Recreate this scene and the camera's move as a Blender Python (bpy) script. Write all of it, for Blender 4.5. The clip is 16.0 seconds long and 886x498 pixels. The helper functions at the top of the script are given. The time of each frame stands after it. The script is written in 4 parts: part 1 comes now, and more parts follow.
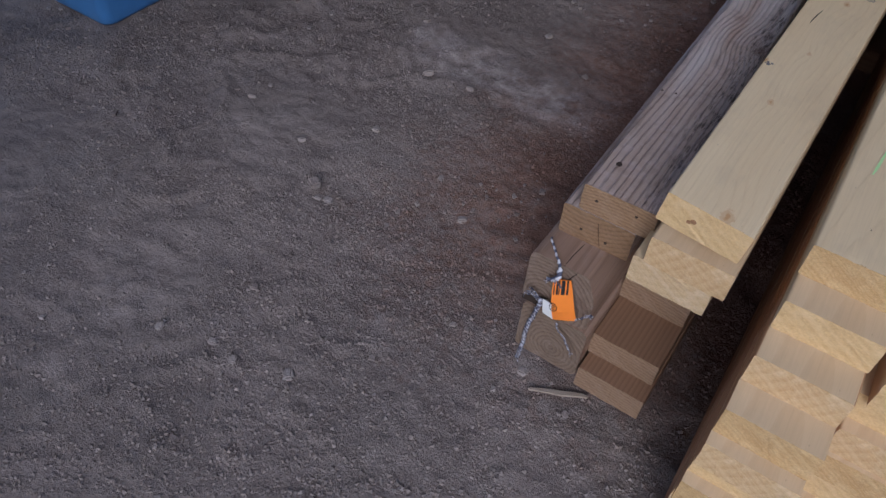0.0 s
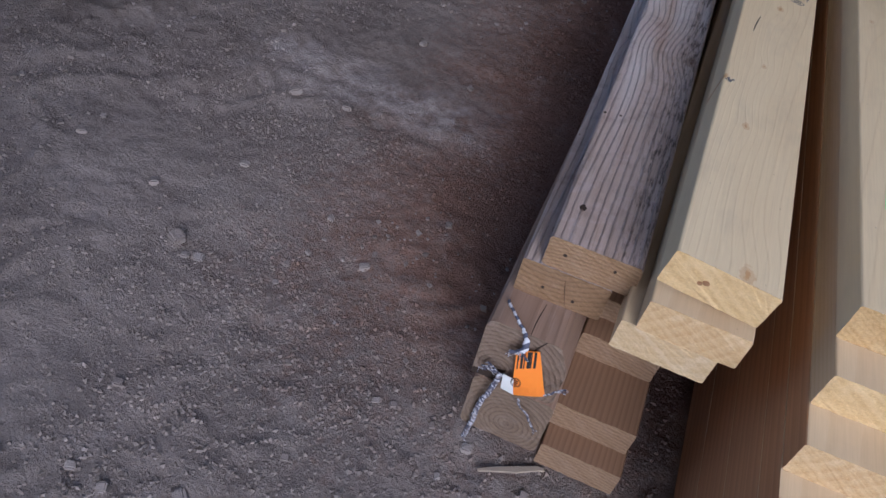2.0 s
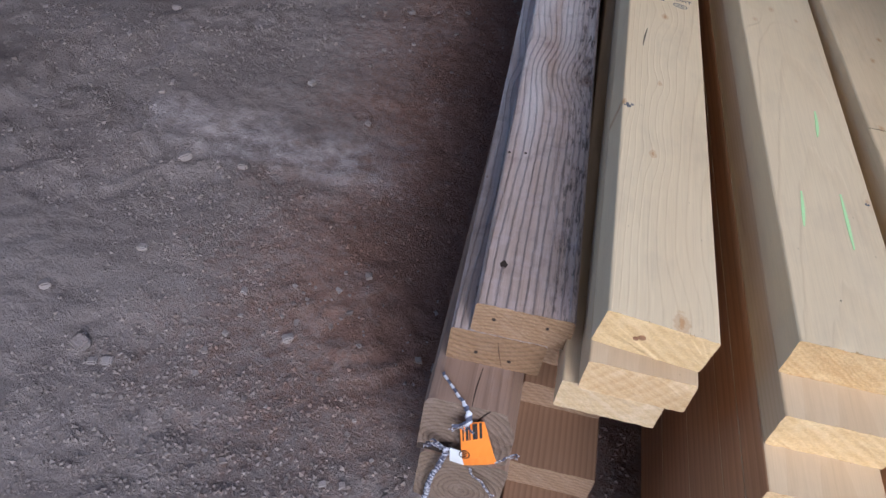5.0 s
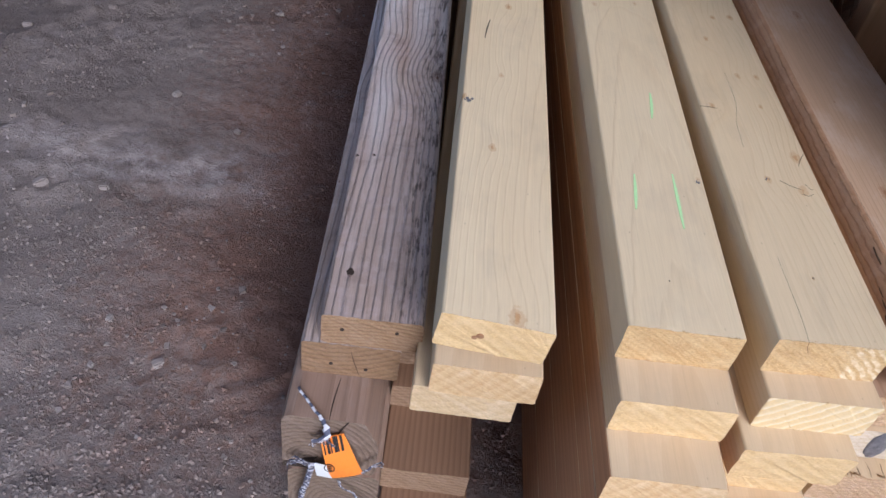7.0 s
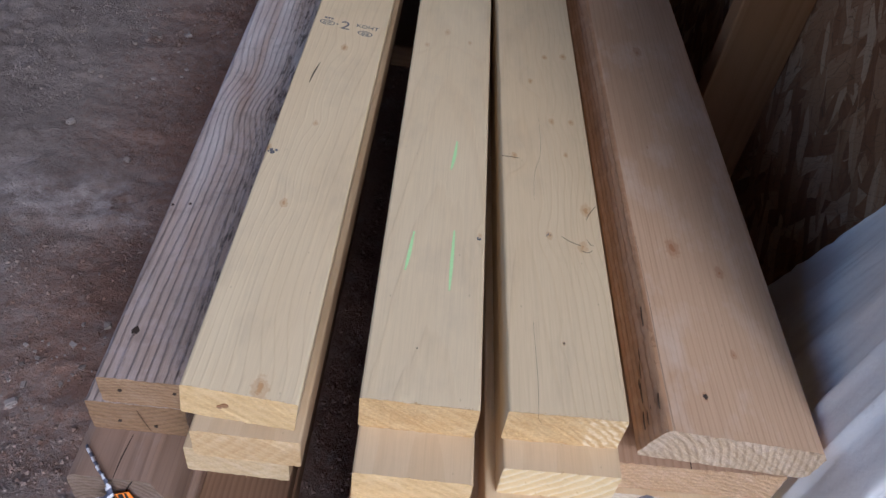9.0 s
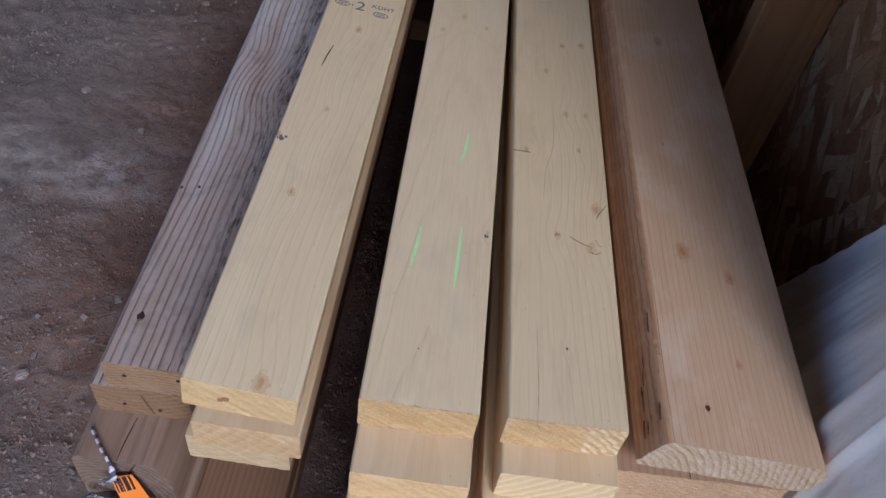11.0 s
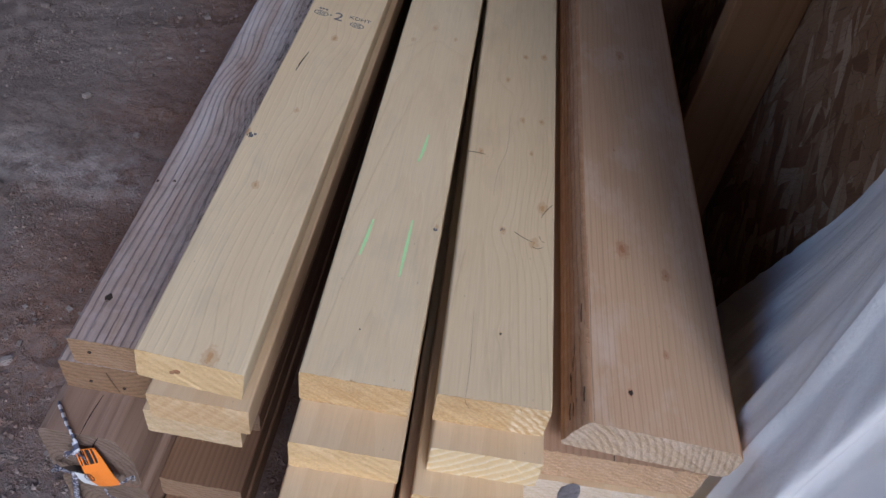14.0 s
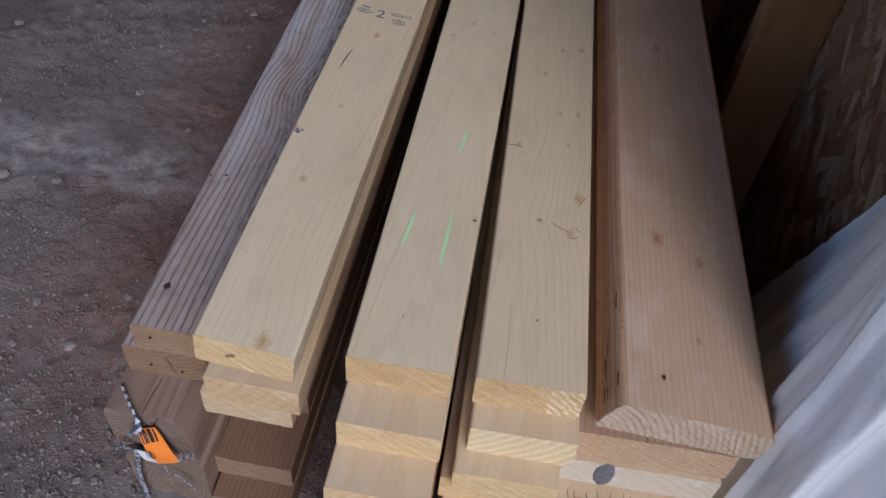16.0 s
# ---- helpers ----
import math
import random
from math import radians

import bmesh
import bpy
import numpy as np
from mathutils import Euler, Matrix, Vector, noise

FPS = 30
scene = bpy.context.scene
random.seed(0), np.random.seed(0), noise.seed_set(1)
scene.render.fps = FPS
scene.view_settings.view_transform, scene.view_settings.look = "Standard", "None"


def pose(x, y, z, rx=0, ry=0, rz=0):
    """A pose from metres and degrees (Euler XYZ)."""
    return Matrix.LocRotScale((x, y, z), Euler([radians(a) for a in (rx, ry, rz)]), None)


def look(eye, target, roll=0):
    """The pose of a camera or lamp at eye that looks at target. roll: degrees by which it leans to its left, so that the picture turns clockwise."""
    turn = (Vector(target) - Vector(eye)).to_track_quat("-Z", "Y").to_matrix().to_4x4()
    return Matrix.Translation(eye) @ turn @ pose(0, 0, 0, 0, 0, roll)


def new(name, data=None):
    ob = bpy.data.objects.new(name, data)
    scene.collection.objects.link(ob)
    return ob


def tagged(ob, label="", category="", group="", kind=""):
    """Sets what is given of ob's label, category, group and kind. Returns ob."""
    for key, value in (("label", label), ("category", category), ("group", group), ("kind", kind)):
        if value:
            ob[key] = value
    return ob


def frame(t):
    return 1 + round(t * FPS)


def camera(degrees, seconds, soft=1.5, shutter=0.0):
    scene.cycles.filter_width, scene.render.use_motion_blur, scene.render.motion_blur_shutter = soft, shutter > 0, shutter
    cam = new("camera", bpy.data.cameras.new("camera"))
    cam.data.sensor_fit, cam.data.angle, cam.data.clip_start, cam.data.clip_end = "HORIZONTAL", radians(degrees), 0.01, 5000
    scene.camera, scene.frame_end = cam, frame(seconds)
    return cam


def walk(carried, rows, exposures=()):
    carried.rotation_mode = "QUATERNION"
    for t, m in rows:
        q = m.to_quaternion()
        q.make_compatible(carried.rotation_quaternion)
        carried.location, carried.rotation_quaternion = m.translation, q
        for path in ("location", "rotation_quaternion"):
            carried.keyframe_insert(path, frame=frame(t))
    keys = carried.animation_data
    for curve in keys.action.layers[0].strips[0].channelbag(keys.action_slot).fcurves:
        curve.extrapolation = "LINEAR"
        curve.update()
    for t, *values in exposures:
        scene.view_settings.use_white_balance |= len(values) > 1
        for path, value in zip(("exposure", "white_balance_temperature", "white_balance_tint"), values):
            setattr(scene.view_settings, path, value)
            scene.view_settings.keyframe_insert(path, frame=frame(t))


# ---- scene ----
cam = camera(58.8, 16.0)
PATH = [
    (0, (0.0806, 0.1230, 0.9095), (-0.6498, 1.3536, -0.6540), 5.6),
    (0.5, (-0.0148, 0.1611, 0.8628), (-0.5862, 1.4978, -0.6805), 8.7),
    (1, (-0.0583, 0.1908, 0.8363), (-0.4887, 1.5836, -0.7028), 11.5),
    (1.5, (-0.0912, 0.2067, 0.8236), (-0.4346, 1.6313, -0.7091), 13.1),
    (2, (-0.0986, 0.2268, 0.8162), (-0.4251, 1.6684, -0.7028), 13.8),
    (2.5, (-0.0986, 0.2406, 0.8226), (-0.4070, 1.6780, -0.7049), 13.2),
    (3, (-0.0922, 0.2449, 0.8257), (-0.3964, 1.6833, -0.7017), 13.4),
    (3.5, (-0.0965, 0.2523, 0.8279), (-0.3964, 1.6949, -0.6964), 13.4),
    (4, (-0.0986, 0.2756, 0.8321), (-0.3572, 1.7352, -0.6837), 12.6),
    (4.2, (-0.1081, 0.2862, 0.8342), (-0.3498, 1.7522, -0.6784), 11.9),
    (6.5, (-0.1240, 0.3201, 0.8427), (-0.0636, 1.8243, -0.6508), 9.6),
    (7, (-0.0498, 0.3339, 0.8480), (0.0138, 1.8391, -0.6445), 10.1),
    (7.5, (0.0095, 0.3445, 0.8660), (0.0625, 1.8624, -0.6127), 9.9),
    (8, (0.0594, 0.3699, 0.8819), (0.1028, 1.9059, -0.5788), 8.9),
    (8.5, (0.1145, 0.3805, 0.8915), (0.1696, 1.9260, -0.5586), 9.8),
    (8.7, (0.1357, 0.3848, 0.9063), (0.1781, 1.9091, -0.5660), 9.0),
    (10.8, (0.1495, 0.4251, 0.9275), (0.1813, 1.8179, -0.6699), 10.5),
    (11, (0.1463, 0.4176, 0.9286), (0.1601, 1.8296, -0.6530), 10.1),
    (11.5, (0.1420, 0.4060, 0.9275), (0.1749, 1.8380, -0.6349), 10.6),
    (12, (0.1632, 0.3954, 0.9222), (0.2258, 1.8126, -0.6519), 11.1),
    (12.5, (0.2120, 0.3911, 0.9211), (0.2915, 1.8126, -0.6498), 11.1),
    (13, (0.2396, 0.3880, 0.9275), (0.3381, 1.8020, -0.6487), 10.7),
    (13.5, (0.2311, 0.3763, 0.9360), (0.2427, 1.8158, -0.6212), 10.4),
    (14, (0.2088, 0.3784, 0.9434), (0.1738, 1.8349, -0.5978), 10.2),
    (14.5, (0.2099, 0.3774, 0.9476), (0.1738, 1.8306, -0.5957), 10.2),
    (15, (0.2152, 0.3763, 0.9572), (0.1505, 1.8221, -0.5915), 7.9),
    (15.5, (0.2056, 0.3625, 0.9604), (0.0954, 1.7840, -0.6084), 7.4),
    (16, (0.2120, 0.3593, 0.9657), (0.0710, 1.7755, -0.6063), 6.8),
]
EXPOSURES = [(0, 0.24, 5520, 15), (2, 0.6, 5420, 15), (3.5, 0.84, 5370, 14), (7, 1.06, 5520, 15), (8.5, 0.8, 5480, 15), (11, 0.59, 5440, 15), (13, 0.55, 5440, 15), (16, 0.47, 5400, 15)]
walk(cam, [(t, look(eye, target, roll)) for t, eye, target, roll in PATH], EXPOSURES)

# ---- light: open-sided barn under a bright hazy sky ----
world = bpy.data.worlds.new("sky")
scene.world = world
world.use_nodes = True
wt = world.node_tree
sky = wt.nodes.new("ShaderNodeTexSky")
sky.sky_type, sky.sun_disc = "NISHITA", False
sky.sun_elevation, sky.sun_rotation = radians(35.8), radians(158.6)
wt.links.new(sky.outputs[0], wt.nodes["Background"].inputs[0])
wt.nodes["Background"].inputs[1].default_value = 0.15
sun = new("sun", bpy.data.lights.new("sun", "SUN"))
sun.data.energy, sun.data.angle, sun.data.color = 1.15, radians(26), (1.0, 0.95, 0.89)
sun.matrix_world = look((2.35, -6, 4.65), (0, 0, 0))


# ---- materials ----
class Nodes:
    """Short hand for building a node tree."""

    def __init__(self, name):
        self.mat = bpy.data.materials.new(name)
        self.mat.use_nodes = True
        self.tree = self.mat.node_tree
        self.bsdf = self.tree.nodes["Principled BSDF"]

    def put(self, sock, v):
        if isinstance(v, bpy.types.NodeSocket):
            self.tree.links.new(v, sock)
        elif isinstance(v, (tuple, list)) and len(v) == 3 and sock.type == "RGBA":
            sock.default_value = (*v, 1)
        else:
            sock.default_value = v

    def math(self, op, a, b=0.0, c=0.0):
        n = self.tree.nodes.new("ShaderNodeMath")
        n.operation = op
        for i, v in enumerate((a, b, c)):
            self.put(n.inputs[i], v)
        return n.outputs[0]

    def coords(self):
        n = self.tree.nodes.new("ShaderNodeTexCoord")
        return n.outputs["Object"]

    def split(self, v):
        n = self.tree.nodes.new("ShaderNodeSeparateXYZ")
        self.put(n.inputs[0], v)
        return n.outputs[0], n.outputs[1], n.outputs[2]

    def join(self, x, y, z):
        n = self.tree.nodes.new("ShaderNodeCombineXYZ")
        for i, v in enumerate((x, y, z)):
            self.put(n.inputs[i], v)
        return n.outputs[0]

    def scaled(self, v, sx, sy, sz, shift=(0, 0, 0)):
        n = self.tree.nodes.new("ShaderNodeMapping")
        self.put(n.inputs[0], v)
        n.inputs["Scale"].default_value = (sx, sy, sz)
        n.inputs["Location"].default_value = shift
        return n.outputs[0]

    def noise(self, v, scale, detail=3.0, rough=0.55, distort=0.0):
        n = self.tree.nodes.new("ShaderNodeTexNoise")
        self.put(n.inputs["Vector"], v)
        n.inputs["Scale"].default_value, n.inputs["Detail"].default_value = scale, detail
        n.inputs["Roughness"].default_value, n.inputs["Distortion"].default_value = rough, distort
        return n.outputs[0]

    def voronoi(self, v, scale, feature="F1", out=0):
        n = self.tree.nodes.new("ShaderNodeTexVoronoi")
        n.feature = feature
        self.put(n.inputs["Vector"], v)
        n.inputs["Scale"].default_value = scale
        return n.outputs[out]

    def ramp(self, f, *stops):
        n = self.tree.nodes.new("ShaderNodeValToRGB")
        self.put(n.inputs[0], f)
        els = n.color_ramp.elements
        while len(els) < len(stops):
            els.new(0.5)
        for el, (p, c) in zip(els, stops):
            el.position = p
            el.color = (c, c, c, 1) if isinstance(c, (int, float)) else (*c, 1)
        return n.outputs[0]

    def mix(self, f, a, b, blend="MIX"):
        n = self.tree.nodes.new("ShaderNodeMix")
        n.data_type, n.blend_type = "RGBA", blend
        self.put(n.inputs[0], f)
        self.put(n.inputs[6], a)
        self.put(n.inputs[7], b)
        return n.outputs[2]

    def random(self):
        return self.tree.nodes.new("ShaderNodeObjectInfo").outputs["Random"]

    def island(self):
        return self.tree.nodes.new("ShaderNodeNewGeometry").outputs["Random Per Island"]

    def bump(self, height, strength, distance):
        n = self.tree.nodes.new("ShaderNodeBump")
        self.put(n.inputs["Height"], height)
        n.inputs["Strength"].default_value, n.inputs["Distance"].default_value = strength, distance
        self.put(self.bsdf.inputs["Normal"], n.outputs[0])

    def done(self, colour, rough=0.7, metal=0.0, spec=0.3):
        self.put(self.bsdf.inputs["Base Color"], colour)
        self.put(self.bsdf.inputs["Roughness"], rough)
        self.bsdf.inputs["Metallic"].default_value = metal
        self.bsdf.inputs["Specular IOR Level"].default_value = spec
        return self.mat


def wood(name, early, late, pith=(0.04, -0.05), ring=0.0045, contrast=0.5, knots=(), bends=(), relief=0.15, rough=0.6,
         stain=(0.25, 0.2, 0.16), stained=0.08, saw=0.0, tone=0.14, shift=0.0, fade=None, sway_by=0.03, deep=0.002, knot_by=0.55, thin=False, torn=None, streaks=0.13, rag=0.0, taper=0.0, pale_from=None):
    """Solid timber: growth rings round a pith that runs along y, with knots (x, y, radius) and grain that bends round (x, y, width, length, by)."""
    n = Nodes(name)
    p = n.coords()
    x, y, z = n.split(p)
    sway = n.noise(n.scaled(p, 3, 0.9, 3, (shift, shift * 2, 0)), 1.6, 2)
    x2 = n.math("ADD", x, n.math("MULTIPLY", n.math("SUBTRACT", sway, 0.5), sway_by))
    z2 = n.math("ADD", z, n.math("MULTIPLY", y, taper)) if taper else z
    knotted = None
    for kx, ky, kr in knots:
        dx = n.math("SUBTRACT", x, kx)
        dy = n.math("MULTIPLY", n.math("SUBTRACT", y, ky), 0.55)
        d = n.math("SQRT", n.math("ADD", n.math("MULTIPLY", dx, dx), n.math("MULTIPLY", dy, dy)))
        dwob = n.math("ADD", d, n.math("MULTIPLY", n.math("SUBTRACT", n.noise(p, 190, 3), 0.5), kr * 1.0))
        push = n.math("POWER", 2.718, n.math("MULTIPLY", n.math("MULTIPLY", d, d), -1 / (2 * (kr * 2.4) ** 2)))
        z2 = n.math("ADD", z2, n.math("MULTIPLY", push, kr * 0.8))
        m = n.ramp(n.math("DIVIDE", dwob, kr * 0.8), (0.0, 1.0), (0.26, 0.9), (0.42, 0.4), (0.72, 0.5), (1.0, 0.0))
        knotted = m if knotted is None else n.math("MAXIMUM", knotted, m)
    for bx, by, bw, bl, amount in bends:
        ex = n.math("DIVIDE", n.math("SUBTRACT", x, bx), bw)
        ey = n.math("DIVIDE", n.math("SUBTRACT", y, by), bl)
        e = n.math("POWER", 2.718, n.math("MULTIPLY", n.math("ADD", n.math("MULTIPLY", ex, ex), n.math("MULTIPLY", ey, ey)), -1.0))
        x2 = n.math("ADD", x2, n.math("MULTIPLY", e, amount))
    if rag:
        x2 = n.math("ADD", x2, n.math("MULTIPLY", n.math("SUBTRACT", n.noise(p, 95, 4, 0.7), 0.5), rag))
        z2 = n.math("ADD", z2, n.math("MULTIPLY", n.math("SUBTRACT", n.noise(n.scaled(p, 1, 1, 1, (7, 3, 1)), 80, 4, 0.7), 0.5), rag))
    a = n.math("SUBTRACT", x2, pith[0])
    b = n.math("SUBTRACT", z2, pith[1])
    r = n.math("SQRT", n.math("ADD", n.math("MULTIPLY", a, a), n.math("MULTIPLY", b, b)))
    r = n.math("ADD", r, n.math("MULTIPLY", n.noise(n.scaled(p, 1, 0.12, 1), 60, 2), 0.0022))
    if torn:
        r = n.math("ADD", r, n.math("MULTIPLY", n.noise(n.scaled(p, 1, 0.1, 1, (3, 1, 0)), 38, 2), 0.010))
    phase = n.math("FRACT", n.math("DIVIDE", r, ring))
    band = n.ramp(phase, (0.0, 0.0), (0.68, 0.05), (0.88, 1.0), (0.95, 0.8), (1.0, 0.0)) if thin else n.ramp(phase, (0.0, 0.0), (0.45, 0.15), (0.82, 1.0), (0.97, 0.75), (1.0, 0.0))
    fibre = n.noise(n.scaled(p, 1, 0.03, 1), 900, 2, 0.6)
    tones = n.noise(n.scaled(p, 1, 0.25, 1, (shift * 3, 0, shift)), 16, 4)
    col = n.mix(n.math("MULTIPLY", band, contrast), early, late)
    col = n.mix(n.math("MULTIPLY", tones, tone), col, n.mix(1.0, col, late, "MULTIPLY"))
    col = n.mix(n.math("MULTIPLY", n.ramp(fibre, (0.35, 0.0), (0.75, 1.0)), 0.13), col, tuple(c * 0.62 for c in late))
    lines = n.ramp(n.noise(n.scaled(p, 1, 0.012, 1, (shift, 0, 0)), 430, 3, 0.7), (0.50, 0.0), (0.66, 1.0))
    col = n.mix(n.math("MULTIPLY", lines, streaks), col, tuple(c * 0.6 for c in late))
    spots = n.ramp(n.noise(n.scaled(p, 1, 0.5, 1, (0, shift, 0)), 22, 5, 0.65), (0.52, 0.0), (0.72, 1.0))
    col = n.mix(n.math("MULTIPLY", spots, stained), col, stain)
    specks = n.ramp(n.voronoi(n.scaled(p, 1, 0.6, 1), 55), (0.0, 1.0), (0.05, 0.0))
    col = n.mix(n.math("MULTIPLY", specks, 0.45), col, (0.22, 0.13, 0.07))
    if fade:
        col = n.mix(n.math("MULTIPLY", n.ramp(n.noise(n.scaled(p, 1, 0.1, 1), 40, 4), (0.3, 0.0), (0.65, 1.0)), n.ramp(y, (0.0, 0.2), (0.5, 0.75))), col, fade)
    if torn:
        zone = n.ramp(n.math("ADD", x, n.math("MULTIPLY", n.math("SUBTRACT", n.noise(n.scaled(p, 1, 0.4, 1), 14, 3), 0.5), 0.05)), (torn, 0.0), (torn + 0.02, 1.0))
        flake = n.ramp(n.noise(n.scaled(p, 1, 0.14, 1), 260, 5, 0.75), (0.50, 0.0), (0.60, 1.0))
        flake = n.math("MULTIPLY", n.math("MAXIMUM", zone, 0.12), flake)
        col = n.mix(n.math("MULTIPLY", flake, 0.85), col, (0.085, 0.066, 0.058))
    if rag:
        pale = n.ramp(n.noise(n.scaled(p, 1, 1, 1, (shift, 1, shift)), 48, 4, 0.6), (0.5, 0.0), (0.66, 1.0))
        col = n.mix(n.math("MULTIPLY", pale, 0.38), col, tuple(min(0.85, c * q) for c, q in zip(early, (1.1, 1.2, 1.45))))
        grime = n.ramp(n.noise(n.scaled(p, 1, 1, 1, (2, shift, 5)), 30, 5, 0.65), (0.55, 0.0), (0.75, 1.0))
        col = n.mix(n.math("MULTIPLY", grime, 0.4), col, tuple(c * 0.7 for c in late))
    if knotted is not None:
        col = n.mix(n.math("MULTIPLY", knotted, knot_by), col, tuple(c * q for c, q in zip(late, (0.74, 0.52, 0.36))))
    height = n.math("ADD", n.math("MULTIPLY", band, 0.7), n.math("MULTIPLY", fibre, 0.3))
    if saw:
        cut = n.noise(n.scaled(p, 0.55, 1, 1), 620, 4, 0.75)
        height = n.math("ADD", height, n.math("MULTIPLY", cut, saw))
        col = n.mix(n.math("MULTIPLY", n.ramp(cut, (0.4, 0.0), (0.62, 1.0)), min(0.5, 0.22 + 0.15 * saw)), col, tuple(c * 0.55 for c in late))
        chip = n.ramp(n.noise(p, 420, 3, 0.7), (0.58, 0.0), (0.68, 1.0))
        col = n.mix(n.math("MULTIPLY", chip, 0.35), col, tuple(min(0.9, c * 1.25) for c in early))
        slant = n.math("ADD", n.math("MULTIPLY", x, 0.55), n.math("MULTIPLY", z, 0.83))
        kerf = n.ramp(n.noise(n.join(n.math("ADD", slant, n.math("MULTIPLY", n.noise(p, 60, 3), 0.006)), 0.0, shift), 210, 2, 0.6), (0.42, 0.0), (0.6, 1.0))
        col = n.mix(n.math("MULTIPLY", kerf, 0.26), col, tuple(min(0.9, c * q) for c, q in zip(early, (1.1, 1.17, 1.35))))
        height = n.math("ADD", height, n.math("MULTIPLY", kerf, 0.4))
    if pale_from is not None:
        lean = n.math("ADD", n.math("ADD", x, n.math("MULTIPLY", z, 0.9)), n.math("MULTIPLY", n.noise(p, 75, 4), 0.014))
        stripe = n.ramp(n.math("FRACT", n.math("DIVIDE", lean, 0.0085)), (0.3, 0.0), (0.45, 1.0), (0.8, 1.0), (1.0, 0.0))
        zone = n.ramp(n.math("ADD", x, n.math("MULTIPLY", n.math("SUBTRACT", n.noise(p, 90, 3), 0.5), 0.03)), (pale_from, 0.0), (pale_from + 0.006, 1.0))
        col = n.mix(n.math("MULTIPLY", n.math("MULTIPLY", stripe, zone), n.ramp(n.noise(p, 130, 4), (0.4, 0.2), (0.62, 0.8))), col, (0.81, 0.69, 0.47))
    n.bump(height, relief, deep)
    return n.done(col, rough)


def plain(name, colour, rough=0.6, var=0.3, scale=60.0, bump=0.1, metal=0.0):
    n = Nodes(name)
    p = n.coords()
    f = n.noise(p, scale, 5)
    col = n.mix(n.math("MULTIPLY", n.ramp(f, (0.3, 0.0), (0.75, 1.0)), var), colour, tuple(c * 0.5 for c in colour))
    n.bump(n.noise(p, scale * 6, 3), bump, 0.002)
    return n.done(col, rough, metal)


PALE, PALE_L = (0.85, 0.705, 0.465), (0.70, 0.50, 0.265)
END, END_L = (0.67, 0.465, 0.22), (0.52, 0.315, 0.125)
BROWN, BROWN_L = (0.285, 0.168, 0.10), (0.17, 0.09, 0.05)

pine_a = wood("pine_a", PALE, PALE_L, (0.10, -0.06), 0.0036, 0.10, [(0.033, 0.21, 0.005), (0.039, 0.337, 0.004), (0.001, 0.283, 0.005), (0.058, 0.008, 0.009), (0.045, 0.488, 0.006)], shift=1.0, thin=True, taper=0.02, streaks=0.09, tone=0.35, stained=0.14, knot_by=0.85, relief=0.3, deep=0.0016)
pine_b = wood("pine_b", PALE, PALE_L, (0.05, -0.16), 0.0034, 0.11, [(0.0375, 0.519, 0.005), (0.0155, 0.486, 0.004), (0.065, 0.501, 0.004), (0.084, 0.181, 0.003)], shift=2.0, thin=True, taper=0.02, streaks=0.10, tone=0.35, stained=0.12, relief=0.3, deep=0.0016)
pine_c = wood("pine_c", (0.80, 0.64, 0.405), PALE_L, (0.02, -0.04), 0.0033, 0.15, [(0.041, 0.185, 0.004), (0.077, 0.223, 0.007), (0.0125, 0.293, 0.004), (0.064, 0.302, 0.003), (0.053, 0.355, 0.004), (0.0735, 0.357, 0.004), (0.034, 0.426, 0.004), (0.0525, 0.477, 0.004), (0.0745, 0.483, 0.005), (0.045, 0.066, 0.0018), (0.07, 0.175, 0.006)], shift=3.0, thin=True, taper=0.018, streaks=0.12, tone=0.35, stained=0.14, knot_by=0.85, relief=0.3, deep=0.0016)
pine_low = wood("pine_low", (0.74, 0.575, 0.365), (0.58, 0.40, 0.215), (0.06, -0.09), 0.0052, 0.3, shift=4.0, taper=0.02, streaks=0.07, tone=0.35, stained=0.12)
pine_end = wood("pine_end", END, END_L, (0.03, -0.14), 0.012, 0.25, relief=0.4, rough=0.9, saw=2.0, shift=1.0, tone=0.4, rag=0.0045)
pine_end_slant = wood("pine_end_slant", (0.68, 0.49, 0.265), END_L, (-0.09, 0.12), 0.0105, 0.4, relief=0.3, rough=0.85, saw=0.8, shift=5.0, tone=0.4, rag=0.0045)
pine_end_streak = wood("pine_end_streak", (0.66, 0.46, 0.21), (0.82, 0.71, 0.49), (-0.10, 0.17), 0.0085, 0.75, relief=0.4, rough=0.85, saw=0.5, shift=5.7, tone=0.1, rag=0.0045)
pine_end_flat = wood("pine_end_flat", (0.69, 0.485, 0.235), END_L, (0.06, -0.10), 0.0125, 0.26, relief=0.3, rough=0.85, saw=0.7, shift=7.0, rag=0.0045)
pine_end_third = wood("pine_end_third", (0.70, 0.53, 0.31), (0.56, 0.39, 0.20), (-0.02, 0.16), 0.0095, 0.45, relief=0.4, rough=0.9, saw=1.2, shift=11.0, tone=0.4, rag=0.0045)
pine_end_pale = wood("pine_end_pale", END, END_L, (0.03, -0.14), 0.012, 0.25, relief=0.4, rough=0.9, saw=2.0, shift=3.6, tone=0.4, rag=0.0045, pale_from=0.055)
